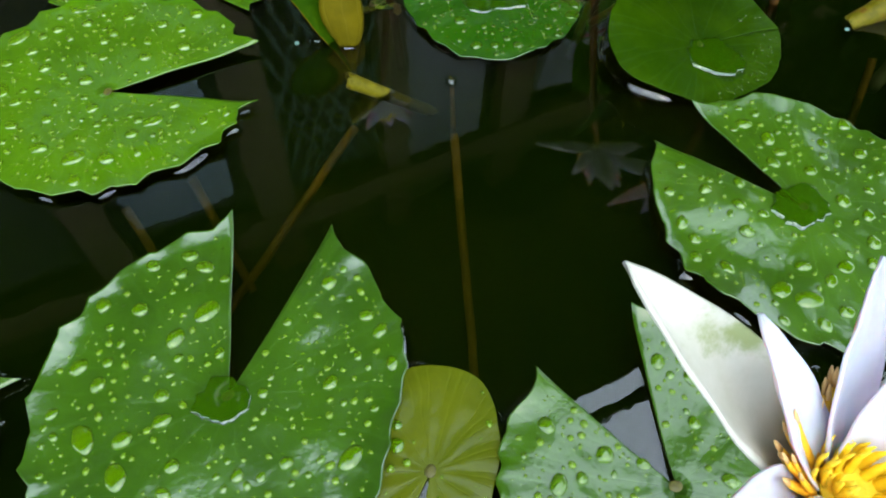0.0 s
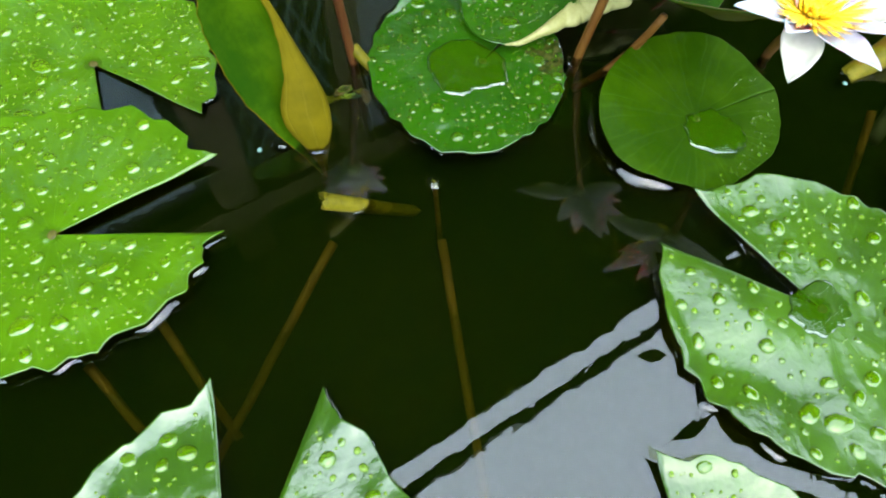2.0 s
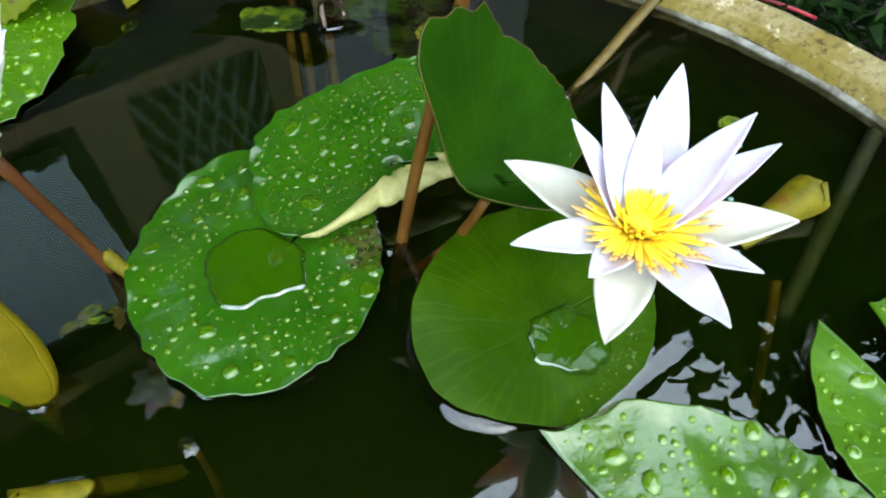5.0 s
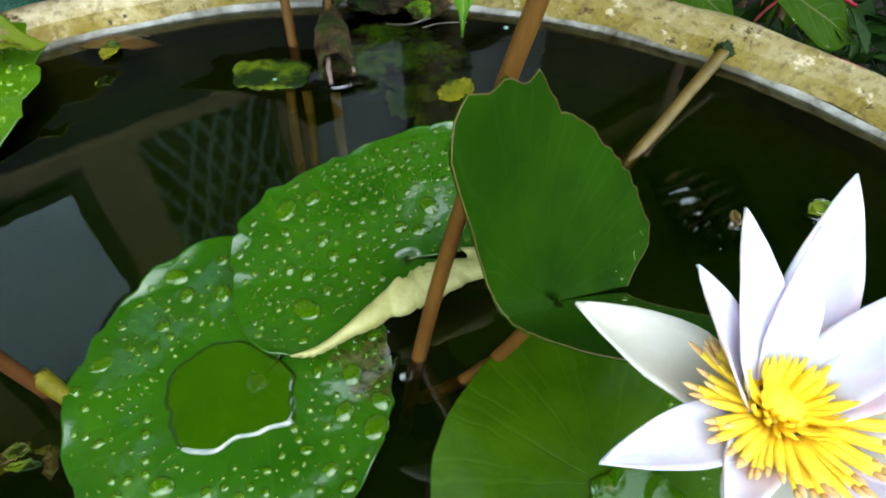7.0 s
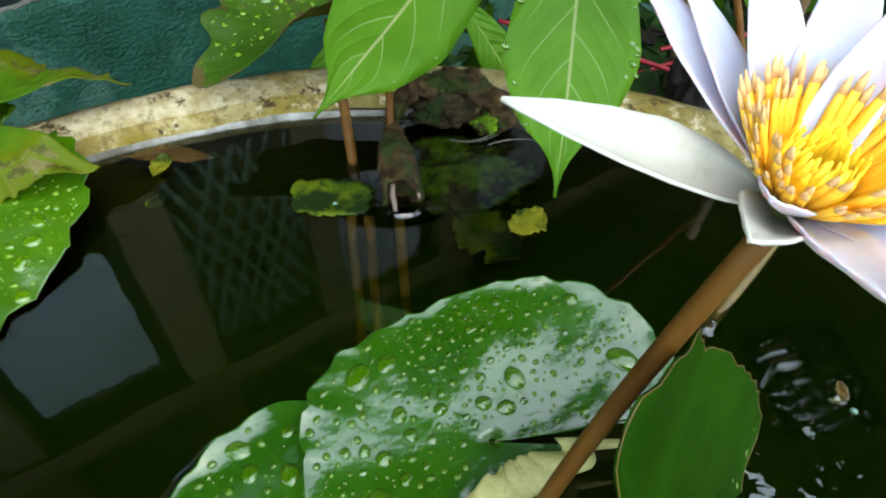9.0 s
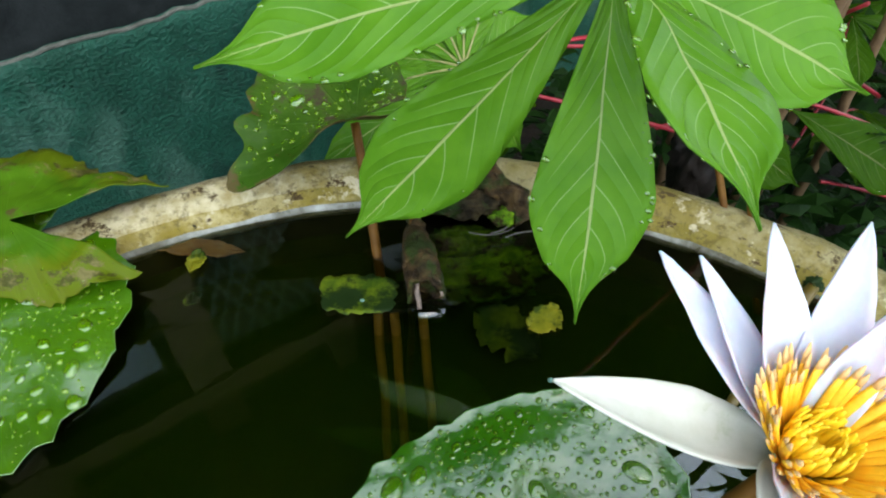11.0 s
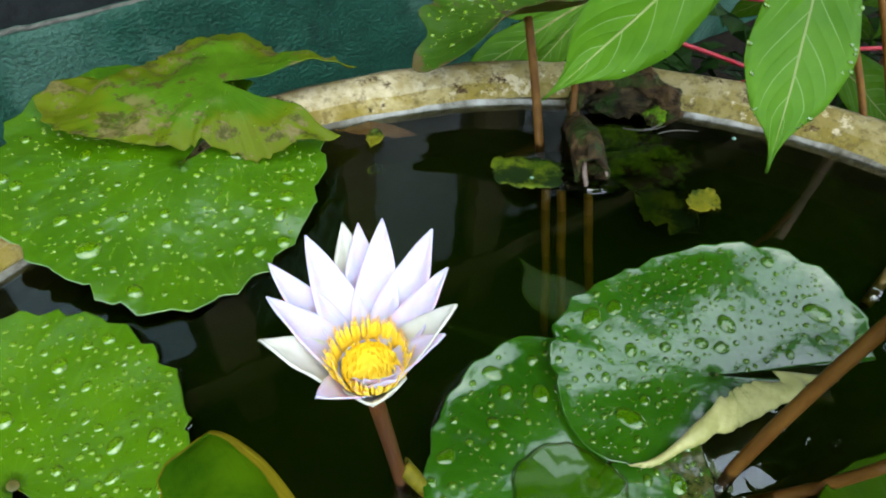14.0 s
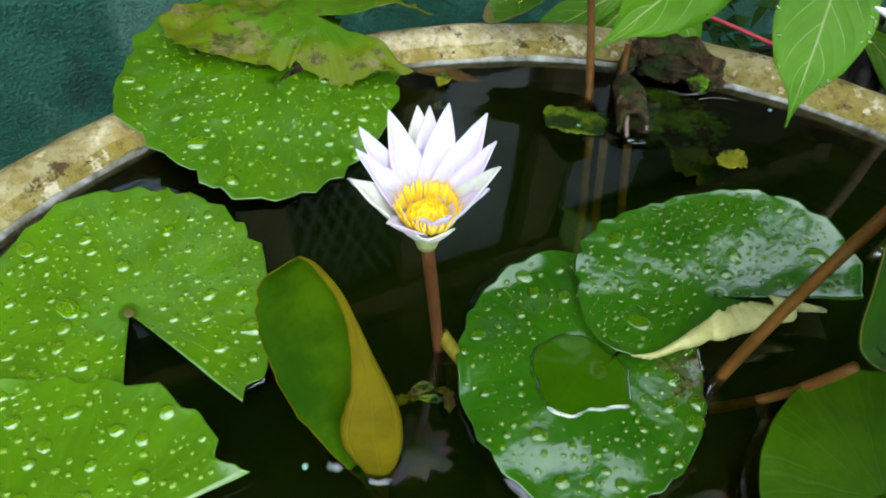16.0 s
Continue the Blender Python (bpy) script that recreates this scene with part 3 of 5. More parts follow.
# ---- tub, water, wall, ground ----
TUB, R_IN, R_OUT, RIM_Z, FLOOR_Z = Vector((0.067, 0.327, 0)), 0.413, 0.453, 0.016, -0.66


def ring_wall(bm, profile, seg=160, rough=0.0, seed=0):
    """A profile of (radius, height) turned round the tub's middle."""
    cols = []
    for i in range(seg):
        a = i * math.tau / seg
        col = []
        for r, z in profile:
            p = Vector((r * math.cos(a), r * math.sin(a), z))
            d = rough * noise.noise(p * 18 + Vector((seed, 0, 0))) + rough * 0.5 * noise.noise(p * 60)
            col.append(bm.verts.new(TUB + p + Vector((math.cos(a), math.sin(a), 0.6)) * d))
        cols.append(col)
    for i in range(seg):
        a, b = cols[i], cols[(i + 1) % seg]
        for k in range(len(profile) - 1):
            bm.faces.new((a[k], a[k + 1], b[k + 1], b[k]))


tub = tagged(empty("pond_tub", (TUB.x, TUB.y, FLOOR_Z)), "round weathered concrete tub filled with pond water, stained cream and yellow", "tub")
bm = bmesh.new()
ring_wall(bm, [(R_IN + 0.0080, RIM_Z - 0.0038), (R_IN + 0.0125, RIM_Z - 0.0005), (R_IN + 0.024, RIM_Z + 0.002), (R_OUT - 0.012, RIM_Z + 0.001), (R_OUT - 0.003, RIM_Z - 0.004),
               (R_OUT, RIM_Z - 0.014), (R_OUT, RIM_Z - 0.05), (R_OUT - 0.014, RIM_Z - 0.06), (R_OUT - 0.02, -0.2), (R_OUT - 0.04, FLOOR_Z)], 220, 0.0022)
part("rim", bm, CONCRETE, tub, "cream concrete rim with brown stains")
bm = bmesh.new()
ring_wall(bm, [(R_IN + 0.001, 0.0035), (R_IN + 0.004, 0.0085), (R_IN + 0.0080, RIM_Z - 0.0038)], 220, 0.0022)
part("algae_band", bm, ALGAE, tub, "yellow algae band on the inner edge")
bm = bmesh.new()
ring_wall(bm, [(R_IN - 0.001, -0.006), (R_IN - 0.0015, 0.001), (R_IN + 0.001, 0.0036)], 220, 0.0010, 5)
part("waterline", bm, CRUST_GLINT, tub, "pale waterline crust, its wet glint put into the colour")
bm = bmesh.new()
ring_wall(bm, [(R_IN - 0.001, -0.005), (R_IN - 0.01, -0.1), (R_IN - 0.04, -0.33), (0.002, -0.335)], 96, 0.002, 7)
part("inside", bm, TUB_SUNK, tub, "dark slimy inner wall and bottom")

bm = bmesh.new()
bmesh.ops.create_circle(bm, cap_ends=True, segments=160, radius=R_IN + 0.001, matrix=Matrix.Translation(TUB))
tagged(part("water", bm, WATER, smooth=False), "still dark pond water with reflections of sky and roof", "water", kind="structure")
bm = bmesh.new()
for z in (-0.012, -0.036, -0.075):
    bmesh.ops.create_circle(bm, cap_ends=True, segments=64, radius=R_IN - 0.012, matrix=Matrix.Translation(TUB + Vector((0, 0, z))))
tagged(part("water_depth", bm, MURK, smooth=False), "murky brown-green depth of the pond water", "water", kind="structure")

bm = bmesh.new()
N = 60
grid = [[bm.verts.new((x, y, FLOOR_Z + (0.012 * noise.noise(Vector((x * 5, y * 5, 0))) + 0.006 * noise.noise(Vector((x * 21, y * 21, 3))) if abs(x) < 3 and abs(y) < 3 else 0)))
         for x in [-3 + 6 * i / N for i in range(N + 1)]] for y in [-3 + 6 * j / N for j in range(N + 1)]]
for j in range(N):
    for i in range(N):
        bm.faces.new((grid[j][i], grid[j][i + 1], grid[j + 1][i + 1], grid[j + 1][i]))
outer = [bm.verts.new((sx * 400, sy * 400, FLOOR_Z)) for sx, sy in ((-1, -1), (1, -1), (1, 1), (-1, 1))]
corner = [grid[0][0], grid[0][N], grid[N][N], grid[N][0]]
sides = [grid[0], [r[N] for r in grid], grid[N][::-1], [r[0] for r in grid][::-1]]
for k in range(4):
    bm.faces.new([outer[k], outer[(k + 1) % 4]] + sides[k][::-1])
tagged(part("ground", bm, SOIL), "dark damp soil ground round the tub", "ground", kind="structure")

# the wall runs obliquely behind the tub: along U, facing the tub; its own frame has x along, y behind, z up
WALL_AT = Matrix.Translation((-0.485, 1.188, 0)) @ Matrix.Rotation(math.atan2(0.469, 0.883), 4, "Z")
DADO = -0.2


def wavy_wall(name, x0, x1, zs, y, material, amp, seed, label, nx=160, cap=0.0):
    bm = bmesh.new()
    nz = 24
    rows = []
    for j in range(nz + 1):
        z = zs[0] + (zs[1] - zs[0]) * j / nz
        row = []
        for i in range(nx + 1):
            x = x0 + (x1 - x0) * i / nx
            zz = z + (cap * noise.noise(Vector((x * 9, seed, 0))) + cap * 0.5 * noise.noise(Vector((x * 40, seed, 1))) if j == nz else 0)
            row.append(bm.verts.new(WALL_AT @ Vector((x, y + amp * noise.noise(Vector((x * 14, zz * 14, seed))), zz))))
        rows.append(row)
    rows.append([bm.verts.new(v.co + (WALL_AT.to_3x3() @ Vector((0, 0.02, 0.0)))) for v in rows[-1]])
    for a, b in zip(rows, rows[1:]):
        for i in range(nx):
            bm.faces.new((a[i], a[i + 1], b[i + 1], b[i]))
    return tagged(part(name, bm, material), label, "wall", kind="structure")


wavy_wall("wall_dado", -3.0, 3.2, (FLOOR_Z - 0.02, DADO), 0.0, WALL, 0.004, 2, "rough green painted plaster at the foot of the wall", 420, 0.008)
bm = bmesh.new()
box(bm, (-3.0, 0.012, FLOOR_Z - 0.02), (3.2, 0.16, 0.55), WALL_AT)
tagged(part("wall_upper", bm, WALL_DARK, smooth=False), "blackened damp plaster wall above the green foot", "wall", kind="structure")
rod("trim", [WALL_AT @ Vector((x, 0.003, DADO + 0.008 * noise.noise(Vector((x * 9, 2, 0))) + 0.004 * noise.noise(Vector((x * 40, 2, 1))))) for x in [-1.5 + 3.5 * i / 400 for i in range(401)]],
    0.0035, 0.0035, LEDGE)
tagged(bpy.data.objects["trim"], "crumbling pale edge along the top of the green plaster", "trim", kind="structure")

# the house behind, which the water mirrors
S = 2.5
HOUSE_AT = Matrix.Translation((-0.05 - 0.469 * 0.721 * S, 0.6 + 0.883 * 0.721 * S, 0)) @ Matrix.Rotation(math.atan2(0.469, 0.883), 4, "Z")
house = tagged(empty("house", HOUSE_AT @ Vector((0, 0, FLOOR_Z))), "timber house front with lattice window and deep green eaves", "house")


def house_part(name, boxes, material, label="", parent=None):
    bm = bmesh.new()
    for lo, hi in boxes:
        box(bm, lo, hi, HOUSE_AT)
    return part(name, bm, material, parent or house, label, smooth=False)


ROOF_Z = 1.32 * S
house_part("wall", [((-6, 0.14, FLOOR_Z), (6, 0.3, ROOF_Z))], HOUSE)
for x0, x1, z0, z1 in ((-0.24, -0.03, 0.64, 1.02), (0.36, 0.56, 0.58, 1.1), (0.72, 0.92, 0.70, 1.05)):
    w = house_part("window", [((x0 * S, 0.06, z0 * S), (x1 * S, 0.12, z1 * S))], CURTAIN if x0 < 0 else PANE_DIM, "pale white window" if x0 < 0 else "greyish window")
for x0, x1 in ((0.0, 0.08), (0.30, 0.36), (0.60, 0.68), (-0.34, -0.27)):
    house_part("post", [((x0 * S, 0.0, FLOOR_Z), (x1 * S, 0.1, ROOF_Z))], TIMBER)
house_part("beam", [((-6, -0.02, 0.52 * S), (6, 0.08, 0.57 * S))], TIMBER)
house_part("beam", [((-6, -0.02, 1.10 * S), (6, 0.08, 1.17 * S))], TIMBER)
for k in range(7):
    for lean in (-1, 1):
        bm = bmesh.new()
        x = (0.08 + 0.22 * (k + 0.5) / 7) * S
        m = HOUSE_AT @ Matrix.Translation((x, 0.02, 0.8 * S)) @ Matrix.Rotation(radians(20 * lean), 4, "Y")
        box(bm, (-0.008, 0, -0.62), (0.008, 0.012, 0.62), m)
        part("lattice_bar", bm, LATTICE, house, smooth=False)
EAVE = -1.475
house_part("roof", [((-6, EAVE - 0.06, ROOF_Z), (6, 1.5, ROOF_Z + 0.03))], ROOF)
house_part("gutter", [((-6, EAVE - 0.225, ROOF_Z - 0.02), (6, EAVE - 0.172, ROOF_Z + 0.03))], ROOF)


# broad tree added beside the yard to block sky, seen only mirrored in water
TREE_AT = Vector((3.05, 1.6, FLOOR_Z))
tree = tagged(empty("tree", TREE_AT), "leafy tree added out of view to block the sky", "tree")
rod("trunk", bend(TREE_AT, TREE_AT + Vector((-0.1, -0.1, 2.6)), (0.06, 0, 0), 12, 0.03), 0.11, 0.06, BARK, tree)
rnd = random.Random(9)
limbs = []
for k in range(12):
    a = k * 2.4
    tip = TREE_AT + Vector((-0.35 + 0.95 * math.cos(a), 1.15 * math.sin(a), rnd.uniform(2.1, 3.6)))
    limbs.append(tip)
    rod("limb", bend(TREE_AT + Vector((-0.03, -0.03, rnd.uniform(1.2, 2.3))), tip, (0, 0, 0.1), 10, 0.03, k), 0.035, 0.008, BARK, tree)
bm = bmesh.new()
for k in range(9500):
    t = rnd.choice(limbs)
    p = t.lerp(TREE_AT + Vector((0, 0, 2.4)), rnd.uniform(-0.1, 0.75)) + Vector((rnd.gauss(0, 0.22), rnd.gauss(0, 0.26), rnd.gauss(0, 0.20)))
    m = Matrix.Translation(p) @ Euler((rnd.uniform(-1, 1), rnd.uniform(-1, 1), rnd.uniform(0, 6.3))).to_matrix().to_4x4()
    ln, wd = rnd.uniform(0.08, 0.14), rnd.uniform(0.028, 0.045)
    v = [bm.verts.new(m @ Vector(q)) for q in ((-ln, 0, 0), (0, -wd, 0.008), (ln, 0, -0.01), (0, wd, 0.008))]
    bm.faces.new(v)
part("crown", bm, MOSS, tree, "dense dark green foliage", smooth=False)


# low weeds added behind the tub, their near-black green standing in for its shade
rnd = random.Random(19)
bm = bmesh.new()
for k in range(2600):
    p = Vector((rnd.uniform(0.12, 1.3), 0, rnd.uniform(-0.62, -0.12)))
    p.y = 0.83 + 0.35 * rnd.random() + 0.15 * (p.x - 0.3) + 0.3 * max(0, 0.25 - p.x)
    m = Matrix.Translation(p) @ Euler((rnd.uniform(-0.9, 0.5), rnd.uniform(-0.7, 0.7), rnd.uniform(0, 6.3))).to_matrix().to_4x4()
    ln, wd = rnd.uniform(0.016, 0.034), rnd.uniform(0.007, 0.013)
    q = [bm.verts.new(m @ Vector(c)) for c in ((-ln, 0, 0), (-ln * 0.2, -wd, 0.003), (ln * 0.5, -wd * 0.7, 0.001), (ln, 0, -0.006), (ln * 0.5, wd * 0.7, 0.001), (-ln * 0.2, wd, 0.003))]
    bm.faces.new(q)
tagged(part("undergrowth", bm, WEED_SHADED, smooth=False), "low weeds behind the tub, its shade put into their colour", "weeds", kind="stuff")


# ---- lily pads ----
def folded(x, y, q):
    """A blade bent up along its middle: the far half slopes towards the pond's near side."""
    def ramp(v):
        return 0.5 * (v + math.sqrt(v * v + 0.00016))

    crest = 0.024 + 0.50 * (min(max(x, -0.055), 0.012) + 0.04)
    return 0.25 * (ramp(y) - ramp(y - crest)) - 0.02 * ramp(y - crest)


def hollowed(x, y, q):
    """A blade dished round its stalk."""
    return -0.0030 * math.exp(-((x + 0.012) ** 2 + (y + 0.004) ** 2) / 0.0006)


def over_rim(x, y, q):
    """A blade that floats on the water and rides up over the tub's rim."""
    d = math.hypot(x - 0.160 - TUB.x, y + 0.655 - TUB.y)
    k = min(1.0, max(0.0, (d - 0.315) / 0.105))
    return 0.018 * k * k * (3 - 2 * k)



lily_pad("broad green floating lily pad with open notch and rain drops", (-0.095, 0.123),
         [(98, 104), (112, 99), (136, 94), (161, 94), (192, 93), (225, 95), (260, 97), (295, 95), (330, 88), (348, 82), (372, 88), (395, 92), (411, 96), (427, 100)],
         PAD_SHEEN, UNDER_GOLD, 0.038, 40, 0.005, cup=0.003, wave=0.004, lift=0.003, spike=0.007, drops=(74, 200, 300), puddle=0.0125, puddle_at=(-0.002, -0.002), seed=1)
lily_pad("lime green floating lily pad with pointed lobes, dotted with rain", (-0.207, 0.327),
         [(29, 92), (45, 96), (62, 97), (92, 93), (110, 98), (122, 101), (140, 96), (180, 98), (210, 92), (237, 87), (262, 85), (291, 81), (313, 82), (327, 88), (345, 88), (357, 88)],
         PAD_LIME, UNDER_GOLD, 0.046, 44, 0.0065, cup=0.0005, wave=0.003, lift=0.0015, spike=0.008, drops=(74, 260, 420), seed=2)
lily_pad("lime green floating lily pad beside the rim, covered in fine drops", (-0.206, 0.464),
         [(-33, 90), (-28, 86), (-19, 88), (-8, 83), (14, 77), (40, 82), (59, 86), (85, 95), (107, 101), (127, 103), (146, 100), (158, 94), (179, 86), (203, 82), (224, 79), (250, 77), (285, 80)],
         PAD_LIME, UNDER_GOLD, 0.046, 44, 0.003, cup=0.0, wave=0.003, lift=0.001, drops=(78, 280, 420), seed=3)
lily_pad("green floating lily pad with narrow notch, silvery sheen and large drops", (0.226, 0.246),
         [(149, 92), (162, 92), (185, 90), (205, 92), (230, 92), (249, 92), (263, 94), (276, 99), (297, 101), (322, 101), (355, 99), (369, 93), (385, 89), (399, 88), (422, 90), (434, 87), (451, 92), (470, 92), (481, 95)],
         PAD, UNDER_GOLD, 0.040, 46, 0.004, cup=0.0015, wave=0.006, lift=0.002, spike=0.004, drops=(84, 150, 200), puddle=0.016, puddle_at=(-0.002, 0.000), seed=4)
lily_pad("dark green rounded floating lily pad with smooth, nearly dry surface", (0.190, 0.384),
         [(23, 73), (49, 70), (86, 65), (113, 63), (142, 62), (171, 66), (193, 67), (211, 65), (229, 58), (253, 52), (276, 51), (304, 48), (336, 55), (359, 61), (383, 72)],
         PAD_DEEP, UNDER_GOLD, 0.010, 40, 0.009, (-0.17, 0.19), cup=0.0, wave=0.004, drops=(0, 14, 80), puddle=0.018, puddle_at=(0.010, -0.010), seed=5,
         drop_side=lambda a, q: q > 0.6 and (a > 280 or a < 40))
lily_pad("dark green rounded floating lily pad with brown corner and a puddle", (0.058, 0.450),
         [(48, 62), (75, 76), (107, 84), (122, 83), (141, 81), (164, 79), (193, 80), (207, 80), (225, 82), (238, 84), (251, 82), (267, 78), (284, 72), (301, 67), (326, 60), (360, 57), (400, 60)],
         PAD_WORN, UNDER_GOLD, 0.028, 38, 0.0055, (-0.01, 0.010), cup=-0.0035, wave=0.0045, lift=0.003, drops=(46, 190, 200), puddle=0.0245, puddle_at=(-0.012, -0.004), seed=6, shape=hollowed)
lily_pad("glossy green lily pad over another, one cream-backed lobe rolled up", (0.127, 0.497),
         [(0, 82), (12, 87), (28, 89), (39, 87), (56, 83), (69, 78), (92, 72), (120, 71), (143, 79), (164, 83), (178, 81), (191, 80), (205, 79), (212, 76), (219, 70), (225, 71), (233, 67), (241, 68), (253, 60), (285, 54), (315, 57), (338, 66), (351, 68)],
         PAD_WORN, UNDER_CREAM, 0.040, 44, 0.0135, (0.06, 0.0), 0.002, 0.004, 0.003, drops=(46, 220, 300), curl=(219, 353, 0.036), seed=7, meniscus=False, shape=folded,
         drop_side=lambda a, q: a < 225)
lily_pad("green lily pad resting on the rim, spattered with fine drops", (-0.160, 0.655),
         [(66, 88), (90, 100), (120, 112), (150, 120), (163, 118), (176, 110), (204, 110), (221, 101), (241, 95), (256, 99), (272, 101), (286, 97), (304, 90), (322, 85), (350, 84), (379, 90), (405, 86)],
         PAD_MID, UNDER_GOLD, 0.050, 44, 0.006, (-0.03, 0.02), 0.0, 0.006, drops=(60, 300, 560), seed=8, shape=over_rim, meniscus=False)
lily_pad("green floating lily pad with a deep notch, wet and glossy", (0.364, 0.293),
         [(114, 79), (134, 70), (152, 62), (174, 57), (196, 54), (219, 55), (233, 57), (265, 64), (300, 75), (340, 80), (390, 84), (426, 86), (450, 79)],
         PAD_MID, UNDER_GOLD, 0.022, 36, 0.003, cup=0.001, wave=0.004, drops=(26, 90, 160), seed=9)
lily_pad("small green lily pad with a pointed lobe by the tub's edge", (-0.248, 0.098),
         [(33, 55), (45, 50), (61, 45), (90, 42), (130, 38), (170, 32), (215, 26), (250, 28), (290, 34), (330, 40), (375, 46)],
         PAD, UNDER_GOLD, 0.03, 30, 0.004, cup=0.001, wave=0.003, spike=0.004, drops=(8, 40, 60), seed=15)
lily_pad("blue-green sheened floating lily pad with spiked lobes and big drops", (0.118, 0.082),
         [(137, 76), (157, 82), (182, 84), (220, 88), (270, 90), (320, 95), (370, 95), (380, 93), (394, 89), (409, 88), (422, 88), (438, 91), (455, 86)],
         PAD, UNDER_GOLD, 0.028, 40, 0.003, cup=0.002, wave=0.004, lift=0.003, spike=0.007, drops=(60, 200, 300), seed=10)
lily_pad("small olive lily pad half tucked under a larger one", (0.004, 0.088),
         [(-100, 44), (-60, 38), (-15, 30), (31, 38), (47, 45), (64, 52), (90, 53), (105, 52), (135, 40), (161, 34), (200, 40), (245, 44)],
         PAD_OLIVE, UNDER_GOLD, 0.0, 30, 0.003, (0.05, 0.02), 0.0, 0.002, drops=(2, 10, 20), seed=11)


def droop(x, y, q):
    """An old blade, limp and crumpled at its edge."""
    return 0.010 * math.exp(-((y - 0.2 * x) / 0.05) ** 2) - 0.008 * q**3 + 0.012 * noise.noise(Vector((x * 28, y * 28, 9))) * q + 0.006 * noise.noise(Vector((x * 75, y * 75, 4))) * q


old_pad = lily_pad("old yellowing lily leaf above a pad, blotched brown and drying", (-0.138, 0.704),
                   [(19, 88), (32, 76), (50, 66), (67, 68), (97, 76), (121, 68), (150, 66), (168, 92), (180, 116), (191, 108), (203, 95), (216, 70), (253, 44), (287, 45), (312, 58), (337, 80)],
                   PAD_SICK, UNDER_GOLD, 0.050, 64, 0.038, (0.0, 0.06), 0.0, 0.004, drops=(0, 0, 60), seed=12, shape=droop, group="raised lily leaves", meniscus=False)
rod("stalk", bend((-0.160, 0.655, -0.1), (-0.138, 0.702, 0.046), (0.004, 0, 0)), 0.0025, 0.0025, STEM, old_pad)

# standing leaf behind the open flower: creased across its stalk, the upper half stands, the lower lobe rises forward
PX, PA, PB, PN = Vector((0.170, 0.434, 0.056)), Vector((0.688, 0.430, -0.585)), Vector((0.298, 0.568, 0.767)), Vector((0.662, -0.702, 0.263))
PD = 0.98 * PN + 0.19 * PB


def standing(x, y, z):
    up = 0.5 * (y + math.sqrt(y * y + 0.00012))
    low = up - y
    dish = -0.007 * math.exp(-((x + 0.005) / 0.035) ** 2) * min(1.0, up / 0.05) + 0.003 * math.sin(60 * x) * min(1.0, low / 0.04)
    return PX + PA * x + PB * up + PD * low + PN * (z - 0.004 + dish if y > 0 else 0.0) + PB * (dish if y < 0 else 0.0)


standing_leaf = lily_pad("dark green lily leaf standing upright, folded, with brown edge", (0, 0),
                         [(0, 64), (6, 76), (12, 89), (18, 91), (28, 81), (46, 71), (67, 67), (87, 70), (99, 73), (104, 78), (108, 84), (112, 87), (119, 89), (129, 95), (136, 98), (142, 93), (147, 76), (153, 56), (166, 40), (182, 34), (199, 37),
                          (215, 43), (232, 52), (246, 61), (270, 70), (300, 68), (315, 60), (340, 57), (355, 56)],
                         PAD_DRY, UNDER_OLIVE, 0.026, 70, 0.004, wave=0.002, drops=(0, 4, 46), frame_of=standing, meniscus=False, seed=13, group="raised lily leaves",
                         drop_side=lambda a, q: (a < 26 or a > 318) and q > 0.6, hem=STEM_OLIVE)
rod("stalk", bend((0.126, 0.445, -0.024), (0.167, 0.4315, 0.053), (0.004, 0, -0.006)), 0.0030, 0.0026, STEM, standing_leaf)


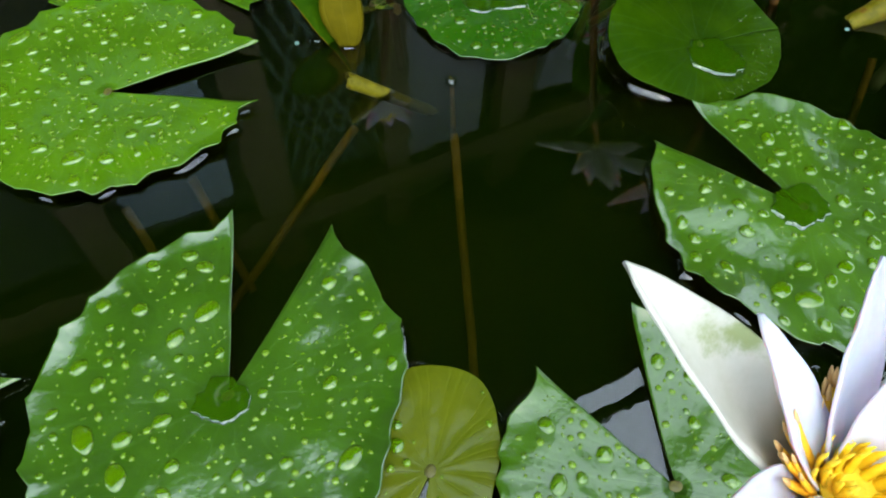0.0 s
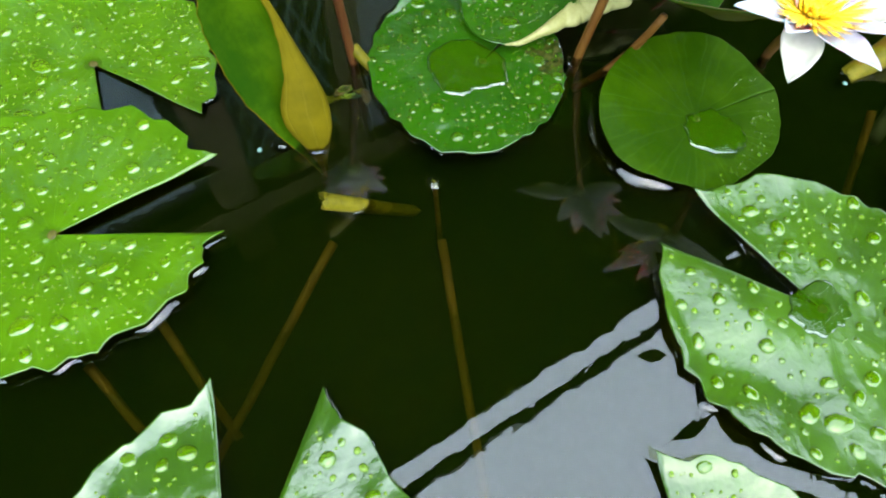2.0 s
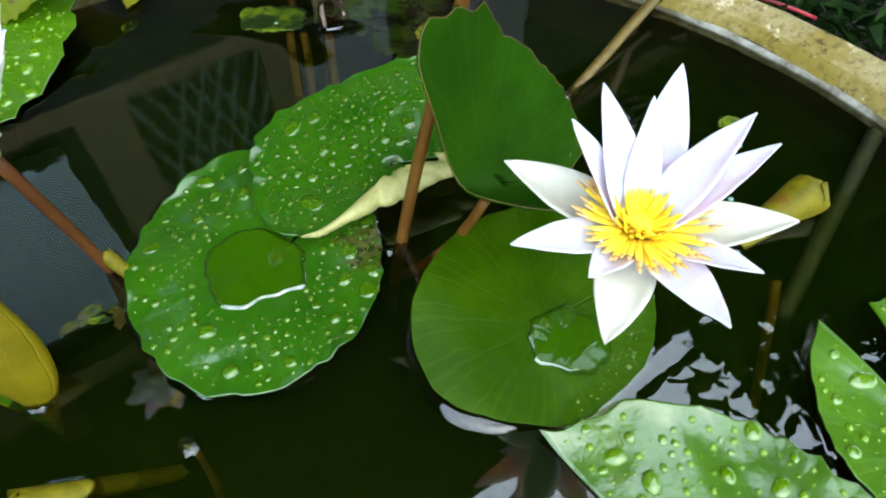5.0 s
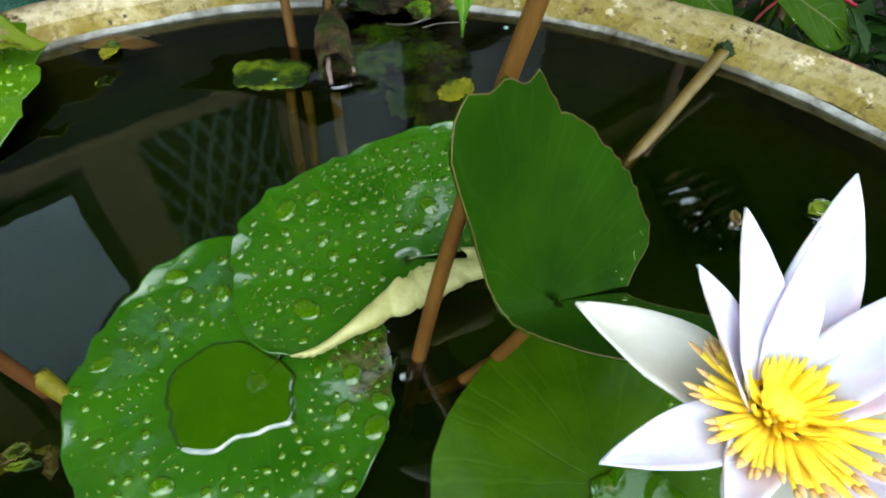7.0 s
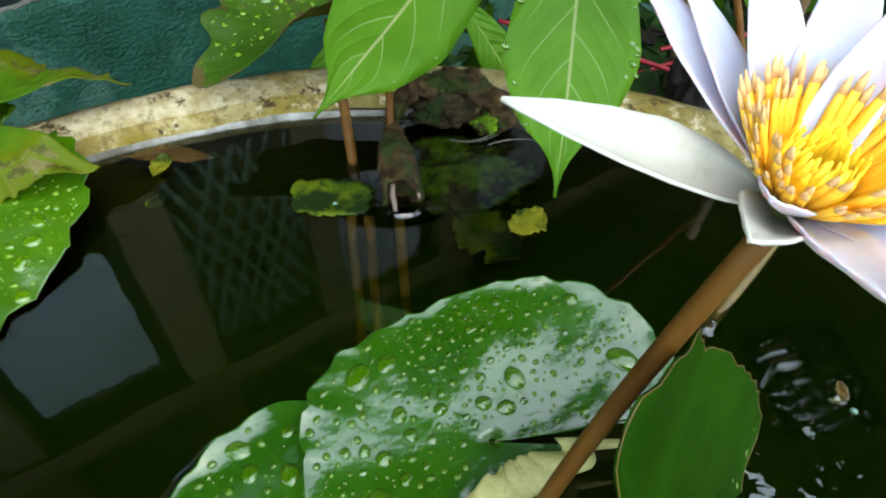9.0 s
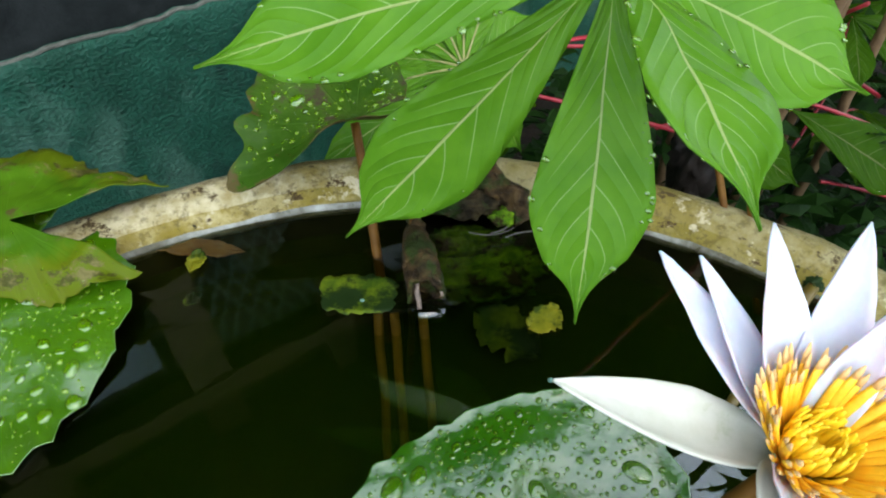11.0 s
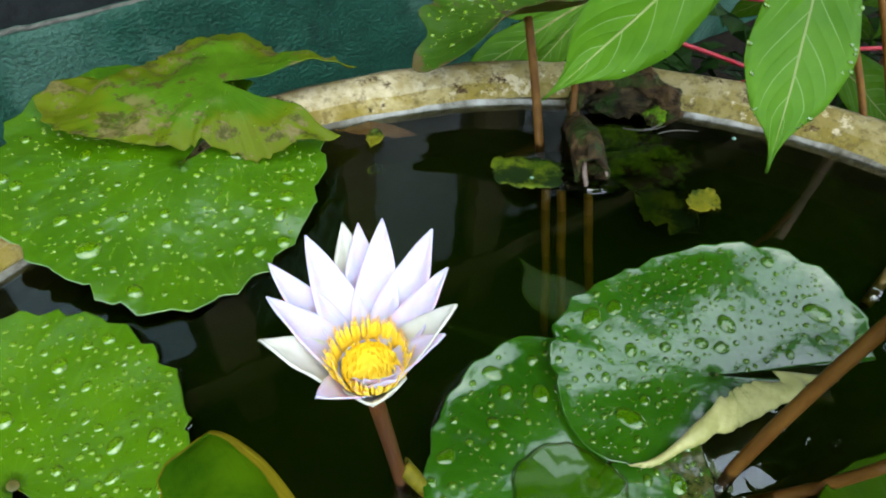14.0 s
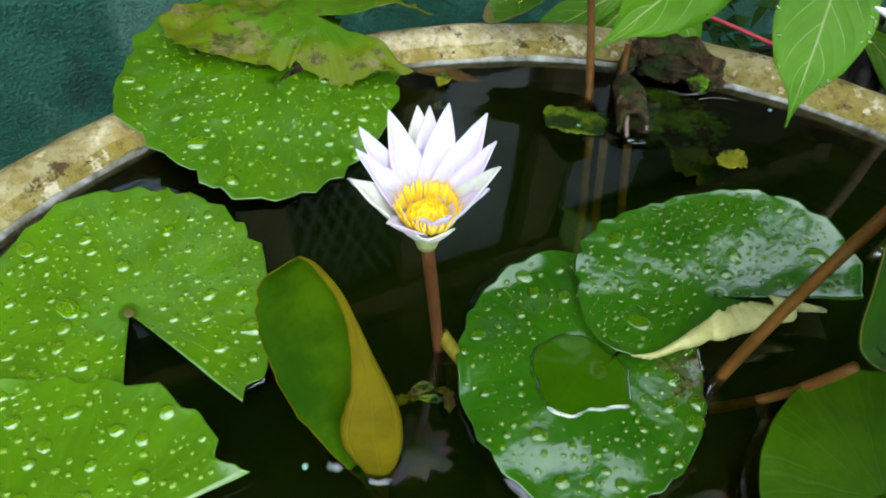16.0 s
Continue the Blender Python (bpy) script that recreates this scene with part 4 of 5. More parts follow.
def rolled_leaf(label, base, tip, face, radius, turn0, turn1, width, length_pow, outer, inner, seed, flare=0.0, keel=0.5, close=0.0):
    """A young leaf still rolled about its long axis."""
    base, tip = Vector(base), Vector(tip)
    axis = tip - base
    ln = axis.length
    axis.normalize()
    e1 = (Vector(face) - axis * axis.dot(Vector(face))).normalized()
    e2 = axis.cross(e1)
    bm = bmesh.new()
    uv = bm.loops.layers.uv.new("polar")
    nu, nv = 40, 30
    rows = []
    for j in range(nv + 1):
        v = j / nv
        half = max(0.03, (1 - abs(2 * v - 1) ** length_pow) ** 0.5) * width
        row = []
        for i in range(nu + 1):
            s = 2 * i / nu - 1
            mid = turn0 + (turn1 - turn0) * keel
            ang = radians(mid + half * (s * (mid - turn0) if s < 0 else s * (turn1 - mid)))
            r = radius * (0.75 + 0.4 * v + flare * v * v - close * v**4) * (1 + 0.25 * s) * (1 + 0.06 * noise.noise(Vector((s * 2, v * 4, seed))))
            row.append(bm.verts.new(base + axis * (ln * v) + (e1 * math.cos(ang) + e2 * math.sin(ang)) * r + axis * 0.003 * noise.noise(Vector((s * 3, v * 5, seed + 5)))))
        rows.append(row)
    for j in range(nv):
        for i in range(nu):
            f = bm.faces.new((rows[j][i], rows[j][i + 1], rows[j + 1][i + 1], rows[j + 1][i]))
            for lp, (ii, jj) in zip(f.loops, ((i, j), (i + 1, j), (i + 1, j + 1), (i, j + 1))):
                lp[uv].uv = (jj / nv * 0.5, abs(2 * ii / nu - 1))
    thing = tagged(empty("rolled_leaf", base), label, "lily leaf", "raised lily leaves")
    b = part("blade", bm, [outer, inner], thing)
    rod("midrib", [base + axis * (ln * (0.02 + 0.94 * k / 10)) + (e1 * math.cos(radians(mid)) + e2 * math.sin(radians(mid))) * (radius * (0.76 + 0.4 * (0.02 + 0.94 * k / 10) + flare * (k / 10) ** 2 - close * (0.02 + 0.94 * k / 10) ** 4)) for k in range(11)], radius * 0.03, radius * 0.012, outer, thing, "raised midrib", 8)
    so = b.modifiers.new("thickness", "SOLIDIFY")
    so.thickness, so.offset, so.material_offset, so.material_offset_rim = 0.0009, 0, 1, 0
    return thing


# a young leaf standing in the water: its green face open, one side folded forward over it
FOLD_AT, FOLD_H = Vector((-0.0665, 0.386, 0.0)), Vector((0.985, 0.174, 0.0))
FOLD_UP = Vector((-0.161, 0.466, 0.870)).normalized()
FOLD_N = FOLD_H.cross(FOLD_UP).normalized()
FOLD_LEFT = ((-24, 8), (-12, 3), (0, -5), (6, -9), (20, -17), (36, -25), (55, -30), (76, -33), (92, -32), (104, -27), (110, -18), (113.5, -10))
FOLD_RIGHT = ((-24, 10), (-12, 13), (0, 18), (10, 22), (27, 23.5), (41, 21), (65, 14), (87, 8), (98, 4), (106, -1), (111, -5), (113.5, -9))
FOLD_FLAP = ((-24, 9), (-12, 6.5), (0, 2), (8, -2), (17, -5), (27, -5), (46, 2.5), (66, 5.5), (85, 5), (96, 2), (106, -3), (111, -6), (113.5, -9.5))


def folded_leaf(label):
    bm = bmesh.new()
    uv = bm.loops.layers.uv.new("polar")
    nv, nb, nf = 56, 26, 16
    rows = []
    for j in range(nv + 1):
        v = j / nv
        up = -24 + 137.5 * (1 - (1 - v) ** 1.25)
        left, right, flap = spline(FOLD_LEFT, up), spline(FOLD_RIGHT, up), spline(FOLD_FLAP, up)
        wide = max(0.5, right - left)
        row = []
        for i in range(nb + nf + 1):
            if i <= nb:
                k = i / nb
                x = left + wide * k
                d = -0.30 * wide * math.sin(math.pi * k ** 1.25) * (0.55 + 0.45 * k)
                row_k = k * 0.7
            else:
                k = (i - nb) / nf
                x = right + (flap - right) * k
                d = 0.26 * max(0.4, right - flap) * math.sin(math.pi * min(1.0, k * 0.9)) ** 0.7
                row_k = 0.7 + 0.3 * k
            d += 1.1 * noise.noise(Vector((row_k * 5, v * 4, 21.0))) + 0.5 * noise.noise(Vector((row_k * 14, v * 11, 3.0)))
            x += 1.1 * noise.noise(Vector((i, v * 22, 7.0))) if i in (0, nb + nf) else 0.0
            row.append(bm.verts.new(FOLD_AT + (FOLD_H * x + FOLD_UP * up + FOLD_N * d) / 1000))
        rows.append(row)
    for j in range(nv):
        for i in range(nb + nf):
            f = bm.faces.new((rows[j][i], rows[j][i + 1], rows[j + 1][i + 1], rows[j + 1][i]))
            for lp, (ii, jj) in zip(f.loops, ((i, j), (i + 1, j), (i + 1, j + 1), (i, j + 1))):
                lp[uv].uv = (0.25 + 0.5 * ii / (nb + nf), jj / nv)
    edge = [v.co.copy() for v in ([r[0] for r in rows] + [r[-1] for r in rows[::-1]])]
    thing = tagged(empty("folded_leaf", FOLD_AT), label, "lily leaf", "raised lily leaves")
    b = part("blade", bm, [PAD_FOLD, UNDER_GOLD], thing)
    so = b.modifiers.new("thickness", "SOLIDIFY")
    so.thickness, so.offset, so.material_offset, so.material_offset_rim = 0.0009, 0, 1, 1
    rod("edge", edge, 0.00045, 0.00045, UNDER_GOLD, thing, "thin yellowed edge", 6)


folded_leaf("young folded lily leaf standing in water, green inside, golden underside")
rolled_leaf("small olive rolled leaf tip lying on the water", (0.312, 0.423, -0.002), (0.362, 0.444, 0.012), (0.0, -0.4, 0.9), 0.0078, -140, 140, 1.0, 5.0, TUBE_GOLD, PAD_MID, 23, 0.5)
rolled_leaf("thin golden rolled leaf lying half under the water", (0.004, 0.3500, -0.030), (-0.0535, 0.3310, 0.0170), (0.0, -0.4, 0.9), 0.0043, -172, 172, 1.0, 10.0, TUBE_GOLD, UNDER_OLIVE, 24)
rolled_leaf("small golden rolled shoot beside a floating pad", (-0.016, 0.4485, -0.004), (-0.0315, 0.4595, 0.012), (0.0, -0.4, 0.9), 0.0034, -172, 172, 1.0, 10.0, TUBE_GOLD, UNDER_OLIVE, 25)


# ---- water lilies ----
def petal_mesh(bm, base, way, normal, length, width, cup, bow, seed):
    """One petal: pointed, cupped across and bowed along."""
    way, normal = Vector(way).normalized(), Vector(normal)
    normal = (normal - way * way.dot(normal)).normalized()
    side = way.cross(normal)
    nu, nv = 8, 16
    rows = []
    for j in range(nv + 1):
        v = j / nv
        w = width * 0.5 * (max(0.0, math.sin(math.pi * v ** 0.78)) ** 0.85 * 0.92 + 0.22 * (1 - v) ** 1.5 + 0.012)
        row = []
        for i in range(nu + 1):
            s = 2 * i / nu - 1
            p = Vector(base) + way * (length * v) + side * (w * s)
            p += normal * (cup * s * s * w + bow * length * (v * v - v * 0.8) + 0.0008 * noise.noise(Vector((s * 2, v * 6, seed))))
            row.append(bm.verts.new(p))
        rows.append(row)
    for a, b in zip(rows, rows[1:]):
        for i in range(nu):
            bm.faces.new((a[i], b[i], b[i + 1], a[i + 1]))


def thick(ob, t=0.0005):
    so = ob.modifiers.new("thickness", "SOLIDIFY")
    so.thickness, so.offset = t, 0


STAMEN_MESHES = {}


def stamen_data(mt):
    """A long outer strap with its tip, and a short inner one, shared by all flowers of one colour."""
    if mt.name not in STAMEN_MESHES:
        made = []
        for name, pts, wide, use in (("stamen", ((0, 0, 0), (0.0006, 0, 0.005), (0.0006, 0, 0.010), (0.0, 0, 0.0135)), (0.0012, 0.0012, 0.0010, 0.0007), mt),
                                     ("anther", ((0, 0, 0.0128), (-0.0002, 0, 0.0145), (-0.0007, 0, 0.0162)), (0.0007, 0.0007, 0.0002), STAMEN_TIP),
                                     ("inner_stamen", ((0, 0, 0), (0.0008, 0, 0.003), (0.0004, 0, 0.006), (-0.0012, 0, 0.0085)), (0.0010, 0.0010, 0.0008, 0.0003), DISC)):
            bm = bmesh.new()
            tube(bm, pts, wide, 6)
            for v in bm.verts:
                v.co.x *= 0.5
            me = bpy.data.meshes.new(name)
            bm.to_mesh(me)
            bm.free()
            me.materials.append(use)
            for p in me.polygons:
                p.use_smooth = True
            made.append(me)
        STAMEN_MESHES[mt.name] = made
    return STAMEN_MESHES[mt.name]


def water_lily(label, at, lean, petals, sepals, stem, seed, stamens=46, open_to=55, disc=0.006, size=1.0, rise=0.004, slim=0.9, petal=PETAL, stem_mt=None, stamen_mt=STAMEN_YELLOW):
    """A water lily. petals: (azimuth, elevation, length mm, width mm); lean: the flower's upward axis."""
    rnd = random.Random(seed)
    at, ax = Vector(at), Vector(lean).normalized()
    turn = Vector((0, 0, 1)).rotation_difference(ax).to_matrix()
    thing = tagged(empty("water_lily", at), label, "flower", "water lilies")
    rod("stem", stem, 0.0034, 0.0030, stem_mt or STEM, thing, "smooth brown flower stem", 14)
    for k, (az, el, ln, wd) in enumerate(petals):
        a, e = radians(az), radians(el)
        out = Vector((math.cos(a), math.sin(a), 0))
        way = turn @ (out * math.cos(e) + Vector((0, 0, math.sin(e))))
        nrm = turn @ (Vector((0, 0, math.cos(e))) - out * math.sin(e))
        bm = bmesh.new()
        petal_mesh(bm, at + turn @ (out * 0.004 * size) + ax * (0.001 + 0.0009 * (k % 3)), way, nrm, ln / 1000, wd / 1000 * slim, 0.45, rnd.uniform(0.02, 0.10), seed + k)
        thick(part("petal", bm, petal, thing))
    for k, (az, el, ln, wd) in enumerate(sepals):
        a, e = radians(az), radians(el)
        out = Vector((math.cos(a), math.sin(a), 0))
        way = turn @ (out * math.cos(e) + Vector((0, 0, math.sin(e))))
        nrm = turn @ (Vector((0, 0, math.cos(e))) - out * math.sin(e))
        bm = bmesh.new()
        petal_mesh(bm, at + turn @ (out * 0.004 * size) - ax * 0.001, way, nrm, ln / 1000, wd / 1000, 0.5, 0.06, seed + 50 + k)
        thick(part("sepal", bm, SEPAL, thing, "cream sepal with greenish back"), 0.0008)
    bm = bmesh.new()
    tube(bm, [at - ax * 0.007, at - ax * 0.003, at + ax * 0.002, at + ax * rise], [0.0042, 0.0054, 0.0060, 0.0055], 18)
    part("receptacle", bm, RECEPTACLE, thing, "greenish receptacle")
    bm = bmesh.new()
    dome(bm, at + ax * rise, ax, disc, 0.0022, 1, 0, 24, 6)
    part("disc", bm, DISC, thing, "golden flower disc")
    fil, ant, inner = stamen_data(stamen_mt)
    for k in range(stamens):
        outer = k < stamens * 0.58
        a = k * 2.39996 + 0.2 * rnd.random()
        el = (open_to + rnd.uniform(-9, 9)) if outer else (open_to + 24 + rnd.uniform(-10, 12))
        rr = (disc + 0.001) * (1.0 if outer else 0.30 + 0.62 * rnd.random())
        out = Vector((math.cos(a), math.sin(a), 0))
        e = radians(min(96, max(18, el)))
        d = out * math.cos(e) + Vector((0, 0, math.sin(e)))
        side = Vector((0, 0, 1)).cross(out)
        basis = Matrix((side.cross(d), side, d)).transposed()
        m = (Matrix.Translation(at + turn @ (out * rr) + ax * rise) @ (turn @ basis).to_4x4() @ Matrix.Scale(size * rnd.uniform(0.8, 1.05), 4))
        st = new("stamen", fil if outer else inner)
        st.parent, st.matrix_parent_inverse, st.matrix_basis = thing, thing.matrix_basis.inverted(), m
        if outer:
            tip = new("anther", ant)
            tip.parent = st
    return thing


def toward(at, *tips):
    """Petals from the flower's heart to given tips: azimuth, elevation, length and width."""
    out = []
    for x, y, z, wd in tips:
        d = Vector((x, y, z)) - Vector(at)
        az = math.atan2(d.y, d.x)
        d -= 0.004 * Vector((math.cos(az), math.sin(az), 0))
        out.append((math.degrees(az), math.degrees(math.asin(d.z / d.length)), d.length * 1000, wd))
    return out


OPEN_LILY = "white water lily wide open, with golden stamens, on a brown stem"
OPEN_AT = (0.206, 0.362, 0.109)
water_lily(OPEN_LILY, OPEN_AT, (-0.02, -0.08, 1),
           toward(OPEN_AT, (0.180, 0.381, 0.154, 16), (0.1915, 0.390, 0.158, 19), (0.2225, 0.399, 0.152, 21), (0.209, 0.387, 0.153, 14), (0.236, 0.372, 0.156, 19), (0.2415, 0.362, 0.151, 17), (0.218, 0.316, 0.1237, 20),
                  (0.155, 0.351, 0.132, 17), (0.232, 0.330, 0.128, 14), (0.178, 0.338, 0.128, 15)),
           toward(OPEN_AT, (0.1636, 0.3945, 0.1205, 20), (0.182, 0.3215, 0.1135, 20), (0.2517, 0.3465, 0.131, 20)),
           bend((0.280, 0.466, -0.03), (0.206, 0.362, 0.104), (0.0, 0.004, 0), 10), 31, 120, 26, 0.0062, 1.25, 0.0075, 0.86)
water_lily("pale lilac-white water lily half open like a cup, with yellow stamens", (-0.0405, 0.447, 0.108), (0, 0, 1),
           [(142, 44, 51, 16), (159, 48, 45, 15), (120, 44, 51, 17), (94, 44, 52, 17), (82, 47, 53, 17), (56, 47, 53, 18), (34, 54, 48, 15), (352, 56, 38, 14), (310, 62, 26, 12), (231, 50, 33, 15), (262, 66, 22, 12), (300, 60, 28, 14)],
           [(183, 48, 44, 16), (7, 58, 47, 16), (101, 42, 54, 17), (274, 50, 20, 22)],
           bend((-0.024, 0.462, -0.09), (-0.0405, 0.447, 0.104), (0.0, 0.003, 0), 10), 32, 170, 74, 0.0095, 0.66, 0.012, 0.9, PETAL_LILAC, STEM_RED)
water_lily("tall open white water lily with orange-gold stamens on a brown stem", (0.170, 0.464, 0.190), (0.06, -0.10, 1),
           [(104, 46, 54, 16), (121, 34, 50, 12), (128, 28, 55, 14), (70, 44, 54, 17), (40, 40, 52, 17), (10, 30, 50, 17), (340, 26, 48, 17), (300, 24, 44, 17), (215, 40, 26, 13), (55, 60, 40, 13), (255, 30, 36, 15), (322, 34, 36, 15)],
           [(161, 11, 58, 16), (285, 20, 46, 19), (20, 18, 54, 19), (219, 33, 33, 14)],
           bend((0.117, 0.446, -0.06), (0.170, 0.464, 0.186), (-0.004, 0.004, 0.0), 12), 33, 180, 56, 0.0062, 1.3, 0.005, stamen_mt=STAMEN)
NEAR_AT = (0.0775, 0.0310, 0.197)
water_lily("white water lily held high near the pond's edge, fully open", NEAR_AT, (0.02, -0.02, 1),
           toward(NEAR_AT, (0.0510, 0.0500, 0.232, 13), (0.0700, 0.0580, 0.236, 10), (0.0800, 0.0500, 0.240, 12), (0.0950, 0.0560, 0.236, 15), (0.1150, 0.0480, 0.226, 17), (0.1220, 0.0200, 0.222, 18), (0.1050, -0.0080, 0.224, 18),
                  (0.0720, -0.0150, 0.222, 18), (0.0450, -0.0020, 0.222, 17), (0.0400, 0.0200, 0.224, 15)),
           toward(NEAR_AT, (0.0318, 0.0600, 0.2315, 19), (0.1250, 0.0480, 0.215, 20), (0.0850, -0.0200, 0.213, 20), (0.0330, 0.0050, 0.214, 19)),
           bend((0.070, 0.010, -0.06), (0.0775, 0.031, 0.193), (0.006, 0, 0), 10), 34, 120, 46, 0.0060, 1.1, 0.004, stamen_mt=STAMEN)


# ---- cassava and plants behind the rim ----
def cassava_blade_material(name="cassava_green", k=1.0):
    m = Nodes(name)
    uv, sep = m.node("UVMap"), m.node("SeparateXYZ")
    m.wire(uv.outputs[0], sep.inputs[0])
    side = m.calc("ABSOLUTE", sep.outputs[0])
    rib = m.mask(side, 0.038, 0.016)
    run = m.calc("FRACT", m.calc("MULTIPLY_ADD", m.calc("SUBTRACT", sep.outputs[1], m.calc("MULTIPLY", side, m.calc("MULTIPLY_ADD", side, 0.10, 0.15))), 8.0, m.calc("MULTIPLY", m.mask(sep.outputs[0], -0.01, 0.01), 0.5)))
    net = m.calc("ABSOLUTE", m.calc("SUBTRACT", run, 0.5))
    vein = m.calc("MULTIPLY", m.mask(net, 0.034, 0.012), m.mask(side, 0.85, 0.5))
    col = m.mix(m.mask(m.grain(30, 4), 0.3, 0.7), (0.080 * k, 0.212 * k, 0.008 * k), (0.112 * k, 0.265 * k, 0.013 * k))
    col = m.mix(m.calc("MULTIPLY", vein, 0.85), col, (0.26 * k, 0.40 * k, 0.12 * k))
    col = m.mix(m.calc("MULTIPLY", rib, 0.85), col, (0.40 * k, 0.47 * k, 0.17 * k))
    quilt = m.calc("MULTIPLY", m.calc("POWER", m.calc("SUBTRACT", 1.0, m.calc("MULTIPLY", net, 2.0)), 0.5), -1.6)
    h = m.calc("ADD", m.calc("ADD", m.calc("MULTIPLY", vein, -0.8), quilt), m.calc("ADD", m.calc("MULTIPLY", m.grain(70, 3), 0.9), m.calc("MULTIPLY", rib, -2.0)))
    p = m.surface(col, 0.38, m.bump(h, 0.4, 0.0012), Specular_IOR_Level=0.2 * k * k)
    tr, mx = m.node("BsdfTranslucent"), m.node("MixShader")
    m.wire(col, tr.inputs[0])
    mx.inputs[0].default_value = 0.3
    m.wire(p, mx.inputs[1])
    m.wire(tr.outputs[0], mx.inputs[2])
    return m.done(mx.outputs[0])


CASSAVA = cassava_blade_material()
# same blade scaled to 0.3, so the shade behind the rim sits in its colour
CASSAVA_SHADED = cassava_blade_material("shaded_cassava_green", 0.3)


def leaflet_half(v, width):
    """Half the width of a leaflet at v from its root to its drawn-out tip."""
    k = 0.62
    w = width * 0.5 * (min(1.0, (v / k) ** 1.25 * (1.6 - 0.6 * v / k)) if v < k else max(0.0, 1 - ((v - k) / (1 - k)) ** 1.7) * (1 - 0.2 * ((v - k) / (1 - k)))) + 0.0012 * (1 - v)
    if v > 0.80:
        w = max(w * (1 - 0.82 * math.sin((v - 0.80) / 0.20 * math.pi / 2)), 0.0004)
    return w


def leaflet(name, parent, root, tip, width, up, seed, sag=0.0, drip=True, mt=CASSAVA):
    """One long pointed leaflet from root to tip, folded a little along its rib."""
    root, tip, up = Vector(root), Vector(tip), Vector(up)
    way = tip - root
    ln = way.length
    way.normalize()
    up = (up - way * way.dot(up)).normalized()
    side = way.cross(up)
    bm = bmesh.new()
    uv = bm.loops.layers.uv.new("blade")
    nu, nv = 10, 28
    rows, us = [], []
    for j in range(nv + 1):
        v = j / nv
        w = leaflet_half(v, width)
        row = []
        for i in range(nu + 1):
            s = 2 * i / nu - 1
            p = root + way * (ln * v) + side * (w * s) + up * (0.10 * w * s * s + sag * 4 * v * (1 - v) + 0.0022 * noise.noise(Vector((s * 1.5 + seed, v * 5, seed))))
            row.append(bm.verts.new(p))
        rows.append(row)
    for j in range(nv):
        for i in range(nu):
            f = bm.faces.new((rows[j][i], rows[j + 1][i], rows[j + 1][i + 1], rows[j][i + 1]))
            for lp, (ii, jj) in zip(f.loops, ((i, j), (i, j + 1), (i + 1, j + 1), (i + 1, j))):
                lp[uv].uv = (2 * ii / nu - 1, jj / nv)
    ob = part(name, bm, mt, parent)
    thick(ob, 0.0006)
    if drip:
        rnd = random.Random(seed)
        bm = bmesh.new()
        for k in range(26):
            v, sd = rnd.uniform(0.25, 0.86), rnd.choice((-1, 1))
            s = sd * rnd.uniform(0.86, 1.0)
            w = leaflet_half(v, width)
            p = root + way * (ln * v) + side * (w * s) + up * (0.10 * w * s * s + sag * 4 * v * (1 - v))
            dome(bm, p, up, rnd.uniform(0.0005, 0.0014), rnd.uniform(0.0005, 0.0010), 1.5, 0, 10, 4)
        tagged(part("rain_beading", bm, DROP, ob, "clear drops along the edge"), kind="stuff")
    return ob


cassava = tagged(empty("cassava_plant", (0.40, 0.95, FLOOR_Z)), "bright green cassava plant with fingered leaves and red stalks", "plant")
HUB = Vector((0.177, 0.660, 0.214))
for k, (tip, wd, up, sg) in enumerate((((0.165, 0.582, 0.073), 0.057, (0, -0.9, 0.45), 0.004), ((0.058, 0.652, 0.069), 0.056, (0.1, -0.85, 0.5), 0.004), ((0.003, 0.664, 0.171), 0.050, (0, -0.6, 0.8), 0.010),
                                       ((0.192, 0.535, 0.190), 0.056, (0.3, -0.2, 0.95), 0.006), ((0.285, 0.62, 0.17), 0.056, (0.1, -0.7, 0.7), 0.004), ((0.12, 0.76, 0.25), 0.04, (0, -0.3, 0.95), 0.004))):
    leaflet("leaflet", cassava, HUB, tip, wd, up, 41 + k, sg)
bm = bmesh.new()
dome(bm, HUB + Vector((0, -0.001, -0.001)), (0, -0.5, 0.85), 0.0042, 0.0030, 1.1, 0, 16, 5)
part("leaf_hub", bm, UNDER_CREAM, cassava, "pale hub where the leaflets meet")
rod("leaf_stalk", bend(HUB, (0.44, 0.86, 0.26), (0, 0, 0.012), 14), 0.0021, 0.0026, RED_STALK, cassava, "red leaf stalk")
HUB2 = Vector((0.154, 0.866, 0.020))
for k, (tip, wd) in enumerate((((0.081, 0.836, -0.061), 0.032), ((0.023, 0.842, -0.062), 0.036), ((0.062, 0.880, -0.012), 0.024), ((0.213, 0.872, -0.081), 0.036), ((0.217, 0.905, 0.040), 0.034), ((0.182, 0.915, 0.062), 0.022),
                               ((0.158, 0.925, 0.066), 0.022), ((0.128, 0.925, 0.056), 0.022), ((0.104, 0.915, 0.034), 0.022), ((0.088, 0.900, 0.010), 0.024))):
    leaflet("leaflet", cassava, HUB2, tip, wd, (0.05, -0.6, 0.75), 61 + k, 0.006, False)
    rod("rib", bend(HUB2 + Vector((0, -0.002, 0.001)), HUB2.lerp(Vector(tip), 0.5) + Vector((0, -0.004, 0.006)), (0, 0, 0.001), 8), 0.0012, 0.0005, UNDER_CREAM, cassava, "pale rib", 6)
bm = bmesh.new()
dome(bm, HUB2 + Vector((0, -0.003, 0.001)), (0, -0.7, 0.7), 0.0036, 0.0026, 1.1, 0, 16, 5)
